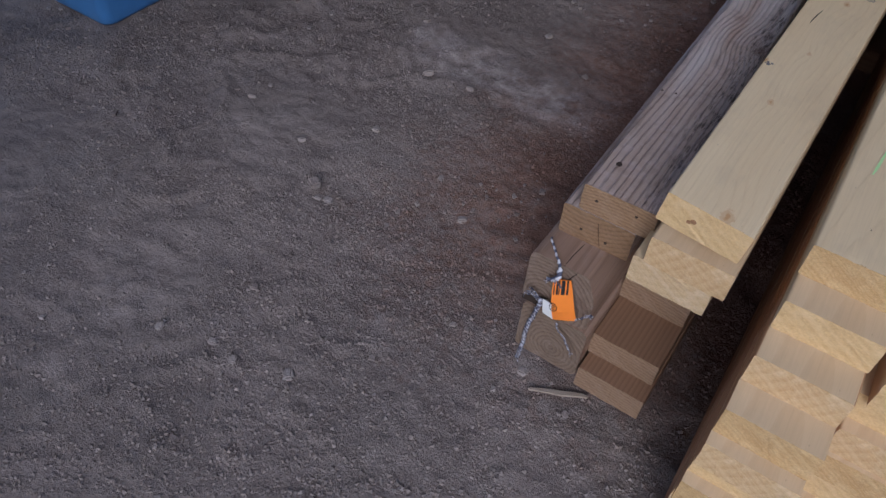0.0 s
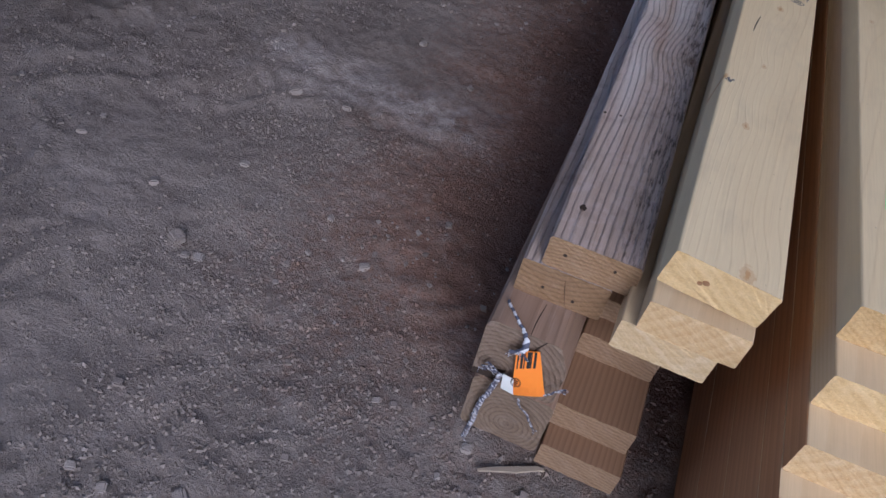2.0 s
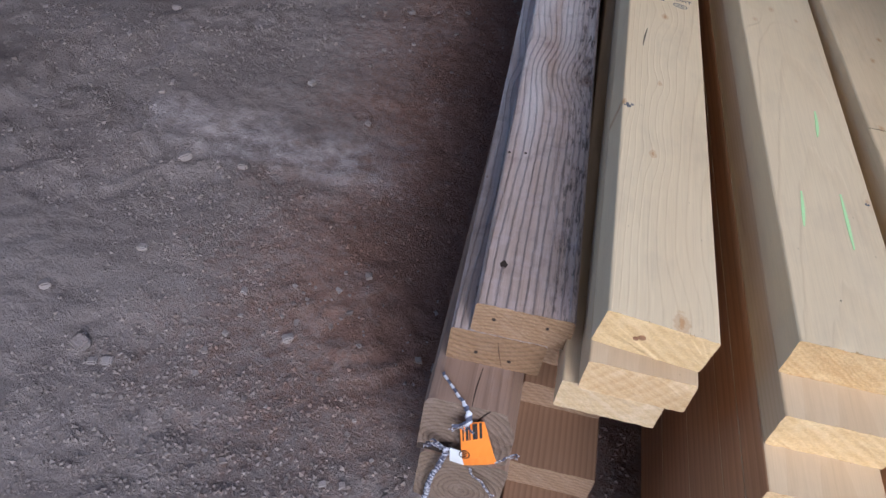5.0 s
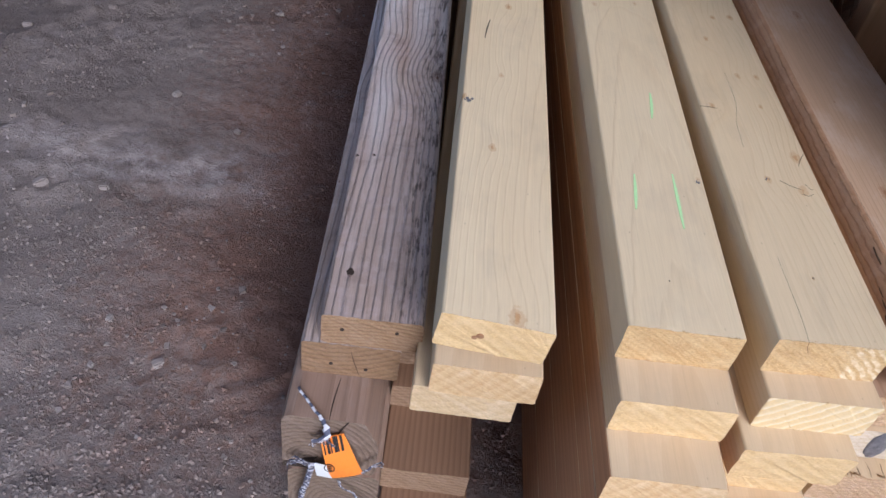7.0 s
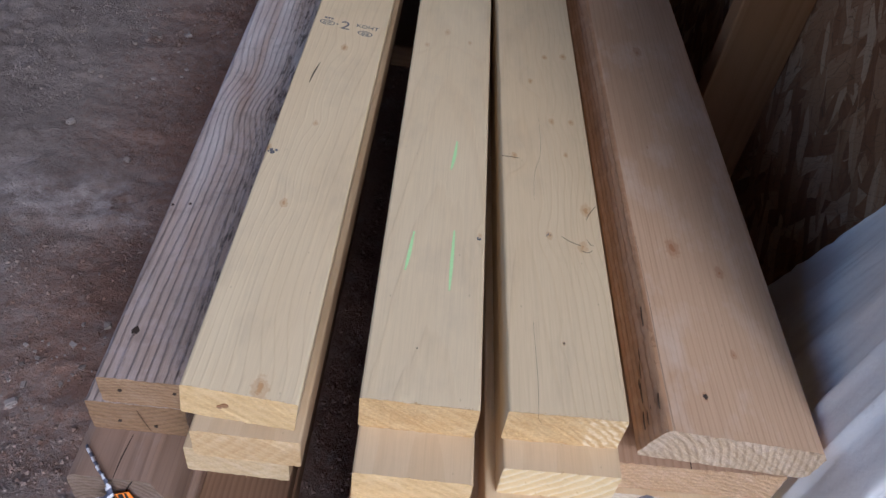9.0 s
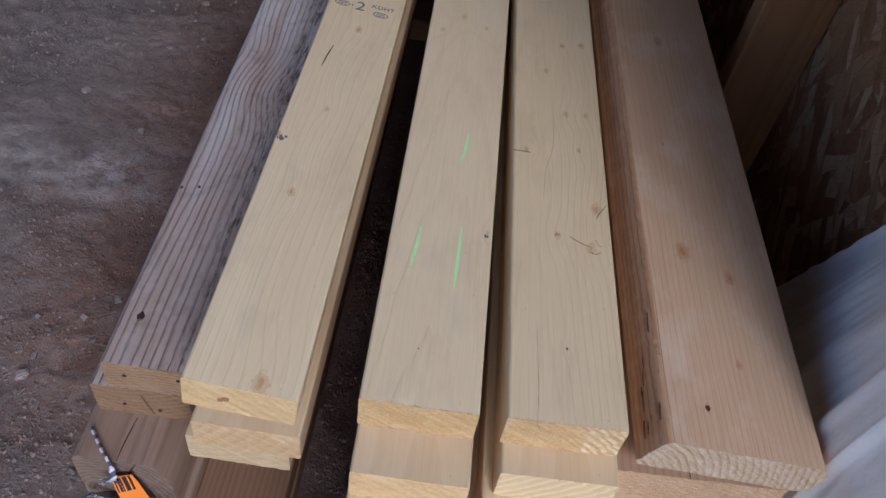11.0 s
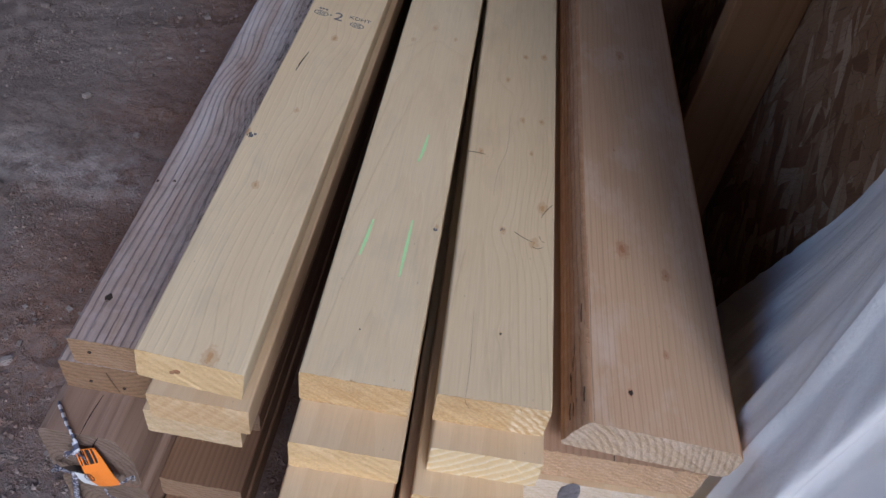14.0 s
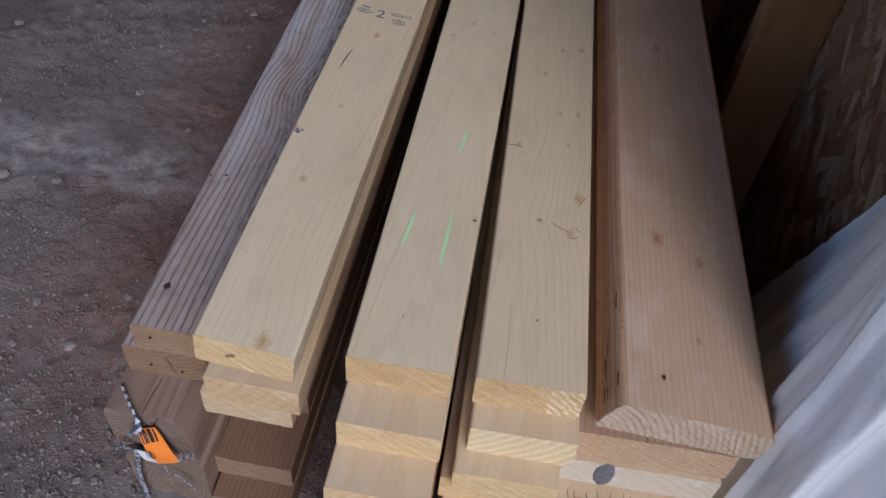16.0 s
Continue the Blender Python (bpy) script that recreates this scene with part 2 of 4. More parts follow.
fir_d = wood("fir_d", (0.67, 0.465, 0.295), (0.49, 0.285, 0.15), (-0.26, -0.03), 0.0056, 0.26, [(0.048, 0.193, 0.009), (0.046, 0.035, 0.003), (0.0475, 0.337, 0.0018), (0.08, 0.08, 0.004), (0.089, 0.172, 0.006), (0.065, 0.525, 0.008)], relief=0.3, shift=6.0, stain=(0.74, 0.60, 0.47), stained=0.5, knot_by=0.85, streaks=0.16, thin=True, tone=0.4)
wane_wood = wood("wane_wood", (0.62, 0.36, 0.19), (0.42, 0.21, 0.10), (-0.1, 0.2), 0.004, 0.6, relief=0.6, rough=0.8, shift=6.6, stained=0.2, deep=0.003, streaks=0.15, rag=0.004)
fir_end = wood("fir_end", (0.70, 0.53, 0.35), (0.40, 0.26, 0.145), (-0.02, -0.03), 0.0058, 0.6, relief=0.7, rough=0.9, saw=1.1, shift=6.0, rag=0.005, deep=0.003)
rough_top = wood("rough_top", (0.50, 0.325, 0.205), (0.36, 0.21, 0.12), (-0.3, -0.1), 0.006, 0.5, relief=0.4, shift=8.2)
rough_end = wood("rough_end", (0.74, 0.50, 0.29), (0.56, 0.33, 0.165), (0.06, -0.2), 0.005, 0.5, relief=0.8, rough=0.9, saw=1.5, shift=8.0, rag=0.0045)
pale_end = wood("pale_end", (0.66, 0.55, 0.40), (0.52, 0.38, 0.24), (0.06, -0.15), 0.005, 0.4, relief=0.4, rough=0.9, saw=0.6, shift=9.0, rag=0.0045)
weathered = wood("weathered", (0.50, 0.37, 0.30), (0.16, 0.105, 0.08), (-0.30, 0.01), 0.0078, 0.32, [(0.018, 0.052, 0.004), (0.079, 0.385, 0.010), (0.003, 0.218, 0.002), (0.02, 0.222, 0.002)], [(0.080, 0.39, 0.055, 0.05, 0.020), (0.02, 0.47, 0.03, 0.05, -0.009), (0.03, 0.30, 0.05, 0.09, -0.004)],
                 relief=1.0, rough=0.75, shift=2.5, fade=(0.73, 0.69, 0.68), stained=0.3, sway_by=0.014, deep=0.0022, knot_by=0.9, thin=True, torn=0.052, rag=0.0028, streaks=0.3)
weathered_end = wood("weathered_end", (0.42, 0.265, 0.145), (0.23, 0.13, 0.065), (0.05, -0.16), 0.0045, 0.7, relief=0.6, rough=0.9, saw=0.8, shift=2.5, rag=0.003)
weathered_end_low = wood("weathered_end_low", (0.33, 0.20, 0.105), (0.17, 0.095, 0.048), (0.02, 0.13), 0.0062, 0.6, relief=0.6, rough=0.9, saw=0.8, shift=9.5, rag=0.003)
post = wood("post", (0.35, 0.232, 0.165), (0.18, 0.11, 0.075), (0.03, 0.045), 0.006, 0.5, relief=0.4, shift=3.3, stain=(0.34, 0.27, 0.23), stained=0.5, streaks=0.25)
post_end_top = wood("post_end_top", (0.29, 0.205, 0.145), (0.11, 0.07, 0.045), (0.028, 0.022), 0.0056, 0.65, relief=0.6, rough=0.9, saw=0.9, shift=3.3, rag=0.003)
post_end_low = wood("post_end_low", (0.27, 0.19, 0.13), (0.11, 0.07, 0.045), (0.052, 0.030), 0.0056, 0.65, relief=0.6, rough=0.9, saw=0.9, shift=4.3, rag=0.003)
treated = wood("treated", BROWN, BROWN_L, (-0.3, -0.1), 0.0055, 0.5, relief=0.25, shift=5.5)
# brown for board sides, with the shade of the narrow gap put into it
gap_shade_brown = wood("gap_shade_brown", (0.53, 0.275, 0.135), (0.34, 0.155, 0.07), (-0.2, 0.3), 0.011, 0.45, relief=0.15, shift=8.5, stained=0.35, streaks=0.3)
treated_end = wood("treated_end", (0.36, 0.235, 0.14), (0.21, 0.12, 0.068), (0.04, -0.2), 0.005, 0.7, relief=0.5, rough=0.9, saw=0.8, shift=5.5, rag=0.003)

def dirt_colour(n, p, col):
    """Lays the reddish soil by the stack, the pale dusty band and the dust patches over a base colour."""
    x, y, z = n.split(p)
    edge = n.math("MULTIPLY", n.math("SUBTRACT", n.noise(p, 6, 5, 0.7), 0.5), 0.36)
    edge = n.math("ADD", edge, n.math("MULTIPLY", n.math("SUBTRACT", n.noise(p, 70, 5, 0.7), 0.5), 0.5))
    red = n.ramp(n.math("ADD", n.math("ADD", x, 0.53), edge), (0.0, 0.0), (0.26, 1.0))
    red = n.math("MULTIPLY", red, n.ramp(n.math("ADD", n.math("SUBTRACT", y, 0.66), edge), (0.0, 0.0), (0.28, 1.0)))
    col = n.mix(n.math("MULTIPLY", red, 0.95), col, n.mix(0.22, (0.245, 0.122, 0.08), col))
    band = n.math("DIVIDE", n.math("ADD", n.math("SUBTRACT", y, 1.285), n.math("MULTIPLY", n.math("SUBTRACT", n.noise(p, 9, 5, 0.65), 0.5), 0.22)), 0.055)
    band = n.math("POWER", 2.718, n.math("MULTIPLY", n.math("MULTIPLY", band, band), -1.0))
    span = n.ramp(n.math("ADD", n.math("ADD", x, 1.0), n.math("MULTIPLY", edge, 0.3)), (0.22, 0.0), (0.32, 1.0), (0.62, 1.0), (0.75, 0.0))
    band = n.math("MULTIPLY", n.math("MULTIPLY", band, span), n.ramp(n.noise(p, 24, 5, 0.7), (0.38, 0.1), (0.56, 1.0)))
    col = n.mix(n.math("MULTIPLY", band, 0.9), col, (0.52, 0.45, 0.42))
    dust = n.ramp(n.noise(p, 13, 6, 0.7), (0.55, 0.0), (0.72, 1.0))
    return n.mix(n.math("MULTIPLY", dust, 0.35), col, (0.45, 0.385, 0.355))


n = Nodes("dirt")
p = n.coords()
mid = n.noise(p, 7, 6, 0.62)
fine = n.noise(p, 260, 5, 0.72)
clod = n.noise(p, 46, 5, 0.65)
col = dirt_colour(n, p, n.mix(n.ramp(mid, (0.3, 0.0), (0.7, 1.0)), (0.245, 0.199, 0.176), (0.325, 0.272, 0.242)))
col = n.mix(n.math("MULTIPLY", n.ramp(fine, (0.36, 1.0), (0.52, 0.0)), 0.35), col, n.mix(1.0, col, (0.55, 0.5, 0.48), "MULTIPLY"))
loose = n.ramp(n.noise(p, 5, 4), (0.4, 0.25), (0.62, 1.0))
n.bump(n.math("ADD", n.math("ADD", n.math("MULTIPLY", clod, 0.75), n.math("MULTIPLY", n.noise(p, 19, 4, 0.6), 1.1)), n.math("MULTIPLY", fine, n.math("ADD", n.math("MULTIPLY", loose, 0.7), 0.3))), 1.0, 0.0065)
dirt = n.done(col, 0.95, 0, 0.1)

n = Nodes("crumbs")
p = n.coords()
tint = n.ramp(n.island(), (0.0, 0.68), (0.6, 0.94), (0.95, 1.04), (1.0, 1.2))
crumbs_mat = n.done(n.mix(1.0, dirt_colour(n, p, (0.285, 0.236, 0.208)), tint, "MULTIPLY"), 0.95, 0, 0.1)

n = Nodes("stone")
p = n.coords()
col = n.ramp(n.random(), (0.0, (0.25, 0.21, 0.19)), (1.0, (0.40, 0.355, 0.325)))
col = n.mix(n.math("MULTIPLY", n.noise(p, 120, 5), 0.5), col, (0.24, 0.18, 0.155))
n.bump(n.noise(p, 260, 4), 0.6, 0.003)
stone_mat = n.done(col, 0.9)

n = Nodes("pebble")
p = n.coords()
col = n.ramp(n.island(), (0.0, (0.17, 0.135, 0.118)), (0.6, (0.27, 0.225, 0.20)), (1.0, (0.37, 0.325, 0.295)))
n.bump(n.noise(p, 400, 4), 0.5, 0.002)
pebble_mat = n.done(n.mix(n.math("MULTIPLY", n.noise(p, 200, 4), 0.5), col, (0.26, 0.205, 0.18)), 0.9)

n = Nodes("strand_board")
p = n.coords()
x, y, z = n.split(p)
wob = n.noise(p, 18, 3)
y = n.math("ADD", y, n.math("MULTIPLY", wob, 0.02))
tone, ridge, pick = None, None, None
for k, (deg, size) in enumerate(((15, 22), (80, 26), (-52, 20), (48, 30))):
    ca, sa = math.cos(radians(deg)), math.sin(radians(deg))
    along = n.math("ADD", n.math("MULTIPLY", y, ca), n.math("MULTIPLY", z, sa))
    across = n.math("SUBTRACT", n.math("MULTIPLY", z, ca), n.math("MULTIPLY", y, sa))
    v = n.join(n.math("MULTIPLY", across, 2.3), n.math("MULTIPLY", along, 0.55), 0.37 * k)
    cell = n.tree.nodes.new("ShaderNodeTexVoronoi")
    n.put(cell.inputs["Vector"], v)
    cell.inputs["Scale"].default_value = size
    r, g, b = n.split(cell.outputs["Color"])
    shade = n.math("ADD", n.math("MULTIPLY", r, 0.8), n.math("MULTIPLY", n.noise(n.join(n.math("MULTIPLY", across, 1.0), n.math("MULTIPLY", along, 0.06), k), 420, 2), 0.35))
    if tone is None:
        tone, pick = shade, g
    else:
        on = n.math("GREATER_THAN", g, 0.55)
        tone = n.mix(on, tone, shade)
        pick = n.math("ADD", pick, n.math("MULTIPLY", on, 0.5))
col = n.ramp(tone, (0.05, (0.15, 0.062, 0.03)), (0.4, (0.27, 0.128, 0.06)), (0.75, (0.37, 0.205, 0.11)), (1.0, (0.52, 0.36, 0.225)))
slit = n.ramp(n.voronoi(n.join(n.math("MULTIPLY", n.math("ADD", y, z), 3.0), n.math("MULTIPLY", n.math("SUBTRACT", z, y), 0.7), 0.0), 26, "DISTANCE_TO_EDGE"), (0.0, 1.0), (0.02, 0.0))
col = n.mix(n.math("MULTIPLY", slit, 0.75), col, (0.08, 0.055, 0.03))
n.bump(n.math("ADD", tone, n.math("MULTIPLY", pick, 0.5)), 0.8, 0.004)
osb = n.done(col, 0.75)

n = Nodes("house_wrap")
p = n.coords()
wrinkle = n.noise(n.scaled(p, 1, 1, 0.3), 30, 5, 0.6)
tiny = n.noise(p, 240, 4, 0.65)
# wrinkle valleys also get a little shade put into the colour
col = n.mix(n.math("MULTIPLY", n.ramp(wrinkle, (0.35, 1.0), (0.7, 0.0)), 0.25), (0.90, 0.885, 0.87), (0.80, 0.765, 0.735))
n.bump(n.math("ADD", n.math("MULTIPLY", wrinkle, 1.0), n.math("MULTIPLY", tiny, 0.5)), 0.26, 0.005)
wrap_mat = n.done(col, 0.5)

stud_mat = wood("stud", (0.40, 0.20, 0.09), (0.27, 0.125, 0.052), (0.03, -0.1), 0.005, 0.4, shift=11.0)
blue_plastic = plain("blue_plastic", (0.07, 0.20, 0.45), 0.35, 0.2, 30, 0.05)
# near-black navy that stands in for the shaded wall past the wrap
shade_navy = plain("shade_navy", (0.022, 0.022, 0.034), 0.55, 0.4, 40, 0.1)
orange_card = plain("orange_card", (0.95, 0.27, 0.035), 0.45, 0.08, 90, 0.05)
white_card = plain("white_card", (0.78, 0.78, 0.76), 0.5, 0.1, 90, 0.05)
black_ink = plain("black_ink", (0.03, 0.028, 0.028), 0.6, 0.1, 200, 0.05)
grey_ink = plain("grey_ink", (0.17, 0.16, 0.17), 0.7, 0.5, 400, 0.05)
green_chalk = plain("green_chalk", (0.60, 0.92, 0.44), 0.8, 0.25, 500, 0.1)
dark_paint = plain("dark_paint", (0.23, 0.215, 0.22), 0.7, 1.0, 210, 0.8)
knot_mat = plain("knot", (0.34, 0.18, 0.09), 0.8, 0.5, 300, 0.3)
slit_mat = plain("slit", (0.13, 0.075, 0.042), 0.9, 0.5, 200, 0.2)
hole_mat = plain("hole", (0.045, 0.03, 0.022), 0.9, 0.3, 200, 0.2)
splinter_mat = plain("splinter", (0.36, 0.29, 0.225), 0.8, 0.4, 90, 0.3)
roof_mat = plain("roof_metal", (0.45, 0.45, 0.46), 0.45, 0.3, 4, 0.05, 0.6)
n = Nodes("striped_twine")
p = n.coords()
x, y, z = n.split(p)
stripe = n.ramp(n.math("FRACT", n.math("MULTIPLY", n.math("ADD", n.math("ADD", x, z), n.math("MULTIPLY", n.noise(p, 120, 3), 0.05)), 75)), (0.42, 0.0), (0.5, 1.0))
twine_mat = n.done(n.mix(n.ramp(n.noise(p, 260, 4), (0.42, 0.0), (0.6, 0.75)), n.mix(stripe, (0.55, 0.55, 0.60), (0.045, 0.05, 0.09)), (0.17, 0.145, 0.14)), 0.6)
n = Nodes("striped_tape")
p = n.coords()
x, y, z = n.split(p)
stripe = n.ramp(n.math("FRACT", n.math("MULTIPLY", n.math("SUBTRACT", n.math("MULTIPLY", n.math("SUBTRACT", x, y), 0.8), n.math("MULTIPLY", z, 0.5)), 85)), (0.50, 0.0), (0.56, 1.0))
tape_mat = n.done(n.mix(n.math("MULTIPLY", n.noise(p, 240, 4), 0.35), n.mix(stripe, (0.74, 0.74, 0.78), (0.05, 0.06, 0.11)), (0.3, 0.27, 0.26)), 0.5)


# ---- shapes ----
def mesh_object(name, bm, mats, parent=None, label=""):
    me = bpy.data.meshes.new(name)
    bm.normal_update()
    bm.to_mesh(me)
    bm.free()
    for m in mats if isinstance(mats, (list, tuple)) else [mats]:
        me.materials.append(m)
    ob = new(name, me)
    if parent is not None:
        ob.parent = parent
    if label:
        ob["label"] = label
    return ob


part = mesh_object


def profile(w, h, ease):
    """A section with eased corners, anticlockwise seen from the front end."""
    pts = []
    for cx, cz, a0 in ((w - ease, h - ease, 0), (ease, h - ease, 90), (ease, ease, 180), (w - ease, ease, 270)):
        for k in range(4):
            a = radians(a0 + 30 * k)
            pts.append((cx + ease * math.cos(a), cz + ease * math.sin(a)))
    return pts


def extruded(pts, length, steps=14, rough=0.0005, seed=0, sides=False, ragged=0.0, rounded=False):
    """A bar along y from a section; sides take material 0 and ends material 1."""
    rnd = random.Random(seed)
    bm = bmesh.new()
    rings = []
    w = max(q[0] for q in pts)
    if ragged:
        fine = []
        for (xa, za), (xb, zb) in zip(pts, pts[1:] + pts[:1]):
            k = max(1, int(math.hypot(xb - xa, zb - za) / 0.0022))
            fine += [(xa + (xb - xa) * i / k, za + (zb - za) * i / k) for i in range(k)]
        pts = fine
        ring = []
        for i, (x, z) in enumerate(pts):
            wob = noise.noise(Vector((x * 160, z * 160, seed * 3.1))) + 0.8 * noise.noise(Vector((x * 520, z * 520, seed * 1.7)))
            bite = max(0.0, noise.noise(Vector((x * 75, z * 75, seed * 5.3))) - 0.25)
            cx, cz = w / 2 - x, max(q[1] for q in pts) / 2 - z
            d = math.hypot(cx, cz) or 1
            k = 0.0004 * abs(wob) + 0.0012 * bite
            ring.append(bm.verts.new((x + cx / d * k, ragged * wob, z + cz / d * k)))
        rings.append(ring)
    for s in range(steps + 1):
        f = (s / steps) ** 1.6
        if ragged and s == 0:
            f = 0.006 / length
        dx, dz = rnd.uniform(-rough, rough), rnd.uniform(-rough, rough)
        if s == 0:
            dx = dz = 0
        tw = rnd.uniform(-rough, rough)
        rings.append([bm.verts.new((x + dx, f * length + (rnd.uniform(-rough, rough) if s in (0, steps) and not ragged else 0), z + dz + tw * (x / w - 0.5))) for x, z in pts])
    for r0, r1 in zip(rings, rings[1:]):
        for i in range(len(pts)):
            j = (i + 1) % len(pts)
            f = bm.faces.new((r0[i], r0[j], r1[j], r1[i]))
            f.smooth = rounded
    for ring, flip in ((rings[0], True), (rings[-1], False)):
        f = bm.faces.new(list(reversed(ring)) if flip else ring)
        f.material_index = 1
    bmesh.ops.recalc_face_normals(bm, faces=bm.faces)
    bm.normal_update()
    if sides:
        for f in bm.faces:
            if f.material_index == 0 and abs(f.normal.x) > 0.3:
                f.material_index = 2
    for e in bm.edges:
        if len(e.link_faces) == 2 and 1 in (e.link_faces[0].material_index, e.link_faces[1].material_index) and e.link_faces[0].material_index != e.link_faces[1].material_index:
            e.smooth = False
    return bm


def board(label, x, y, z, mats, w=0.089, h=0.038, length=2.44, yaw=0.0, tilt=0.0, ease=0.0022, seed=0, section=None, name="board", group="stacked lumber"):
    """A piece of lumber; x, y, z is the lower left corner of its front end."""
    ob = mesh_object(name, extruded(section or profile(w, h, ease), length, seed=seed, rough=0.00005, sides=len(mats) > 2, ragged=0.0007, rounded=name == "plank" and section is not None), mats)
    ob.matrix_world = pose(x, y, z, 0, tilt, yaw)
    return tagged(ob, label, "lumber", group)


# ---- ground ----
def height(x, y):
    v = Vector((x, y, 0))
    h = 0.010 * noise.noise(v * 2.1) + 0.0036 * noise.noise(v * 6.3) + 0.0034 * noise.noise(v * 17) + 0.0028 * noise.noise(v * 39) + 0.0016 * noise.noise(v * 71)
    k = max(0.0, min(1.0, (-x - 0.58) / 0.3)) * max(0.0, min(1.0, (y - 0.6) / 0.25))
    r = 1 - abs(noise.noise(Vector((x * 8.5 - y * 1.2 + 1.1 * noise.noise(v * 4.5), y * 2.4 + x * 0.4, 3.3))))
    h += k * 0.012 * (r ** 3 - 0.35)
    c = 1 - abs(noise.noise(Vector((x * 21, y * 17, 7.7))))
    h += (0.006 + 0.004 * k) * (c ** 3 - 0.4) * max(0.0, 0.45 + 1.4 * noise.noise(v * 3.7 + Vector((0, 0, 4))))
    q = max(0.0, 1 - abs(y - 0.93 - 0.2 * (x + 0.9)) / 0.13) * max(0.0, min(1.0, (-x - 0.66) / 0.12))
    h += q * 0.0030 * math.sin((x * 0.75 + y * 0.66) * 105 + 6 * noise.noise(v * 5)) * (0.4 + noise.noise(v * 8))
    near = max(0.0, min(1.0, (x + 0.55) / 0.2)) * max(0.0, min(1.0, (0.82 - y) / 0.15))
    h += near * 0.003 * (abs(noise.noise(Vector((x * 48, y * 48, 2.2)))) + 0.6 * noise.noise(Vector((x * 85, y * 85, 5.1))))
    d = math.hypot(x, y - 0.8)
    return h if d < 6 else h * 6 / d


def spaced(lo, hi, step, far):
    out = list(np.arange(lo, hi, step))
    s, a = step, lo
    left = []
    while a > -far:
        s *= 1.35
        a -= s
        left.append(a)
    s, b = step, out[-1]
    while b < far:
        s *= 1.35
        b += s
        out.append(b)
    return left[::-1] + out


gx, gy = spaced(-1.5, 0.2, 0.0062, 400), spaced(0.14, 2.1, 0.0064, 400)
verts = [(x, y, height(x, y)) for y in gy for x in gx]
wide = len(gx)
faces = [(j * wide + i, j * wide + i + 1, (j + 1) * wide + i + 1, (j + 1) * wide + i) for j in range(len(gy) - 1) for i in range(wide - 1)]
me = bpy.data.meshes.new("ground")
me.from_pydata(verts, [], faces)
me.polygons.foreach_set("use_smooth", [True] * len(faces))
me.materials.append(dirt)
ground = tagged(new("ground", me), "dry grey-brown packed dirt floor with loose grit", "ground", kind="structure")

rnd = random.Random(5)


OCTA = np.array([(0, 2, 4), (2, 1, 4), (1, 3, 4), (3, 0, 4), (2, 0, 5), (1, 2, 5), (3, 1, 5), (0, 3, 5)])
CORNERS = np.array([(1, 0, 0), (-1, 0, 0), (0, 1, 0), (0, -1, 0), (0, 0, 1), (0, 0, -1)], float)
spots = []
while len(spots) < 65000:
    x, y = rnd.uniform(-1.4, 0.10), 0.12 + 1.9 * rnd.random() ** 1.25
    dens = 0.3 + 0.9 * noise.noise(Vector((x * 3.3, y * 3.3, 9))) + 0.45 * max(0.0, min(1.0, (x + 0.6) / 0.3)) * max(0.0, min(1.0, (0.85 - y) / 0.2))
    if rnd.random() < dens:
        spots.append((x, y, height(x, y)))
grit_rng = np.random.default_rng(4)
spots = np.array(spots)
size = (0.0009 + 0.0034 * grit_rng.random(len(spots)) ** 4.5)
axis = grit_rng.normal(size=(len(spots), 4))
axis /= np.linalg.norm(axis, axis=1)[:, None]
w, a, b, c = axis.T
turn = np.stack([np.stack([1 - 2 * (b * b + c * c), 2 * (a * b - c * w), 2 * (a * c + b * w)], 1), np.stack([2 * (a * b + c * w), 1 - 2 * (a * a + c * c), 2 * (b * c - a * w)], 1),
                 np.stack([2 * (a * c - b * w), 2 * (b * c + a * w), 1 - 2 * (a * a + b * b)], 1)], 1)
shape = CORNERS[None] * grit_rng.uniform(0.65, 1.2, (len(spots), 6, 1))
cv = np.einsum("nij,nkj->nki", turn, shape) * size[:, None, None] * np.array((1, 1, 0.8)) + spots[:, None, :] + np.array((0, 0, 1)) * (size * 0.3)[:, None, None]
cf = (np.arange(len(spots)) * 6)[:, None, None] + OCTA[None]
cv, cf = cv.reshape(-1, 3).tolist(), cf.reshape(-1, 3).tolist()
me = bpy.data.meshes.new("grit")
me.from_pydata(cv, [], cf)
me.materials.append(crumbs_mat)
tagged(new("grit", me), "loose grey grit and dirt crumbs on the ground", "grit", kind="stuff")


CUBE = np.array([(-1, -1, -1), (1, -1, -1), (1, 1, -1), (-1, 1, -1), (-1, -1, 1), (1, -1, 1), (1, 1, 1), (-1, 1, 1)], float)
QUADS = np.array([(0, 3, 2, 1), (4, 5, 6, 7), (0, 1, 5, 4), (1, 2, 6, 5), (2, 3, 7, 6), (3, 0, 4, 7)])
spots = []
while len(spots) < 800:
    x, y = rnd.uniform(-1.4, -0.12), rnd.uniform(0.3, 2.0)
    if rnd.random() < 0.35 + 1.5 * noise.noise(Vector((x * 2.6, y * 2.6, 21))):
        spots.append((x, y, height(x, y)))
spots = np.array(spots)
size = 0.0017 + 0.0045 * grit_rng.random(len(spots)) ** 3.5
spin = grit_rng.uniform(0, 6.283, len(spots))
shape = CUBE[None] * grit_rng.uniform(0.45, 1.1, (len(spots), 8, 3)) * np.array((1, 0.8, 0.6))
ca, sa = np.cos(spin)[:, None], np.sin(spin)[:, None]
shape = np.stack([shape[..., 0] * ca - shape[..., 1] * sa, shape[..., 0] * sa + shape[..., 1] * ca, shape[..., 2]], 2)
cv = shape * size[:, None, None] + spots[:, None, :] + np.array((0, 0, 1)) * (size * 0.3)[:, None, None]
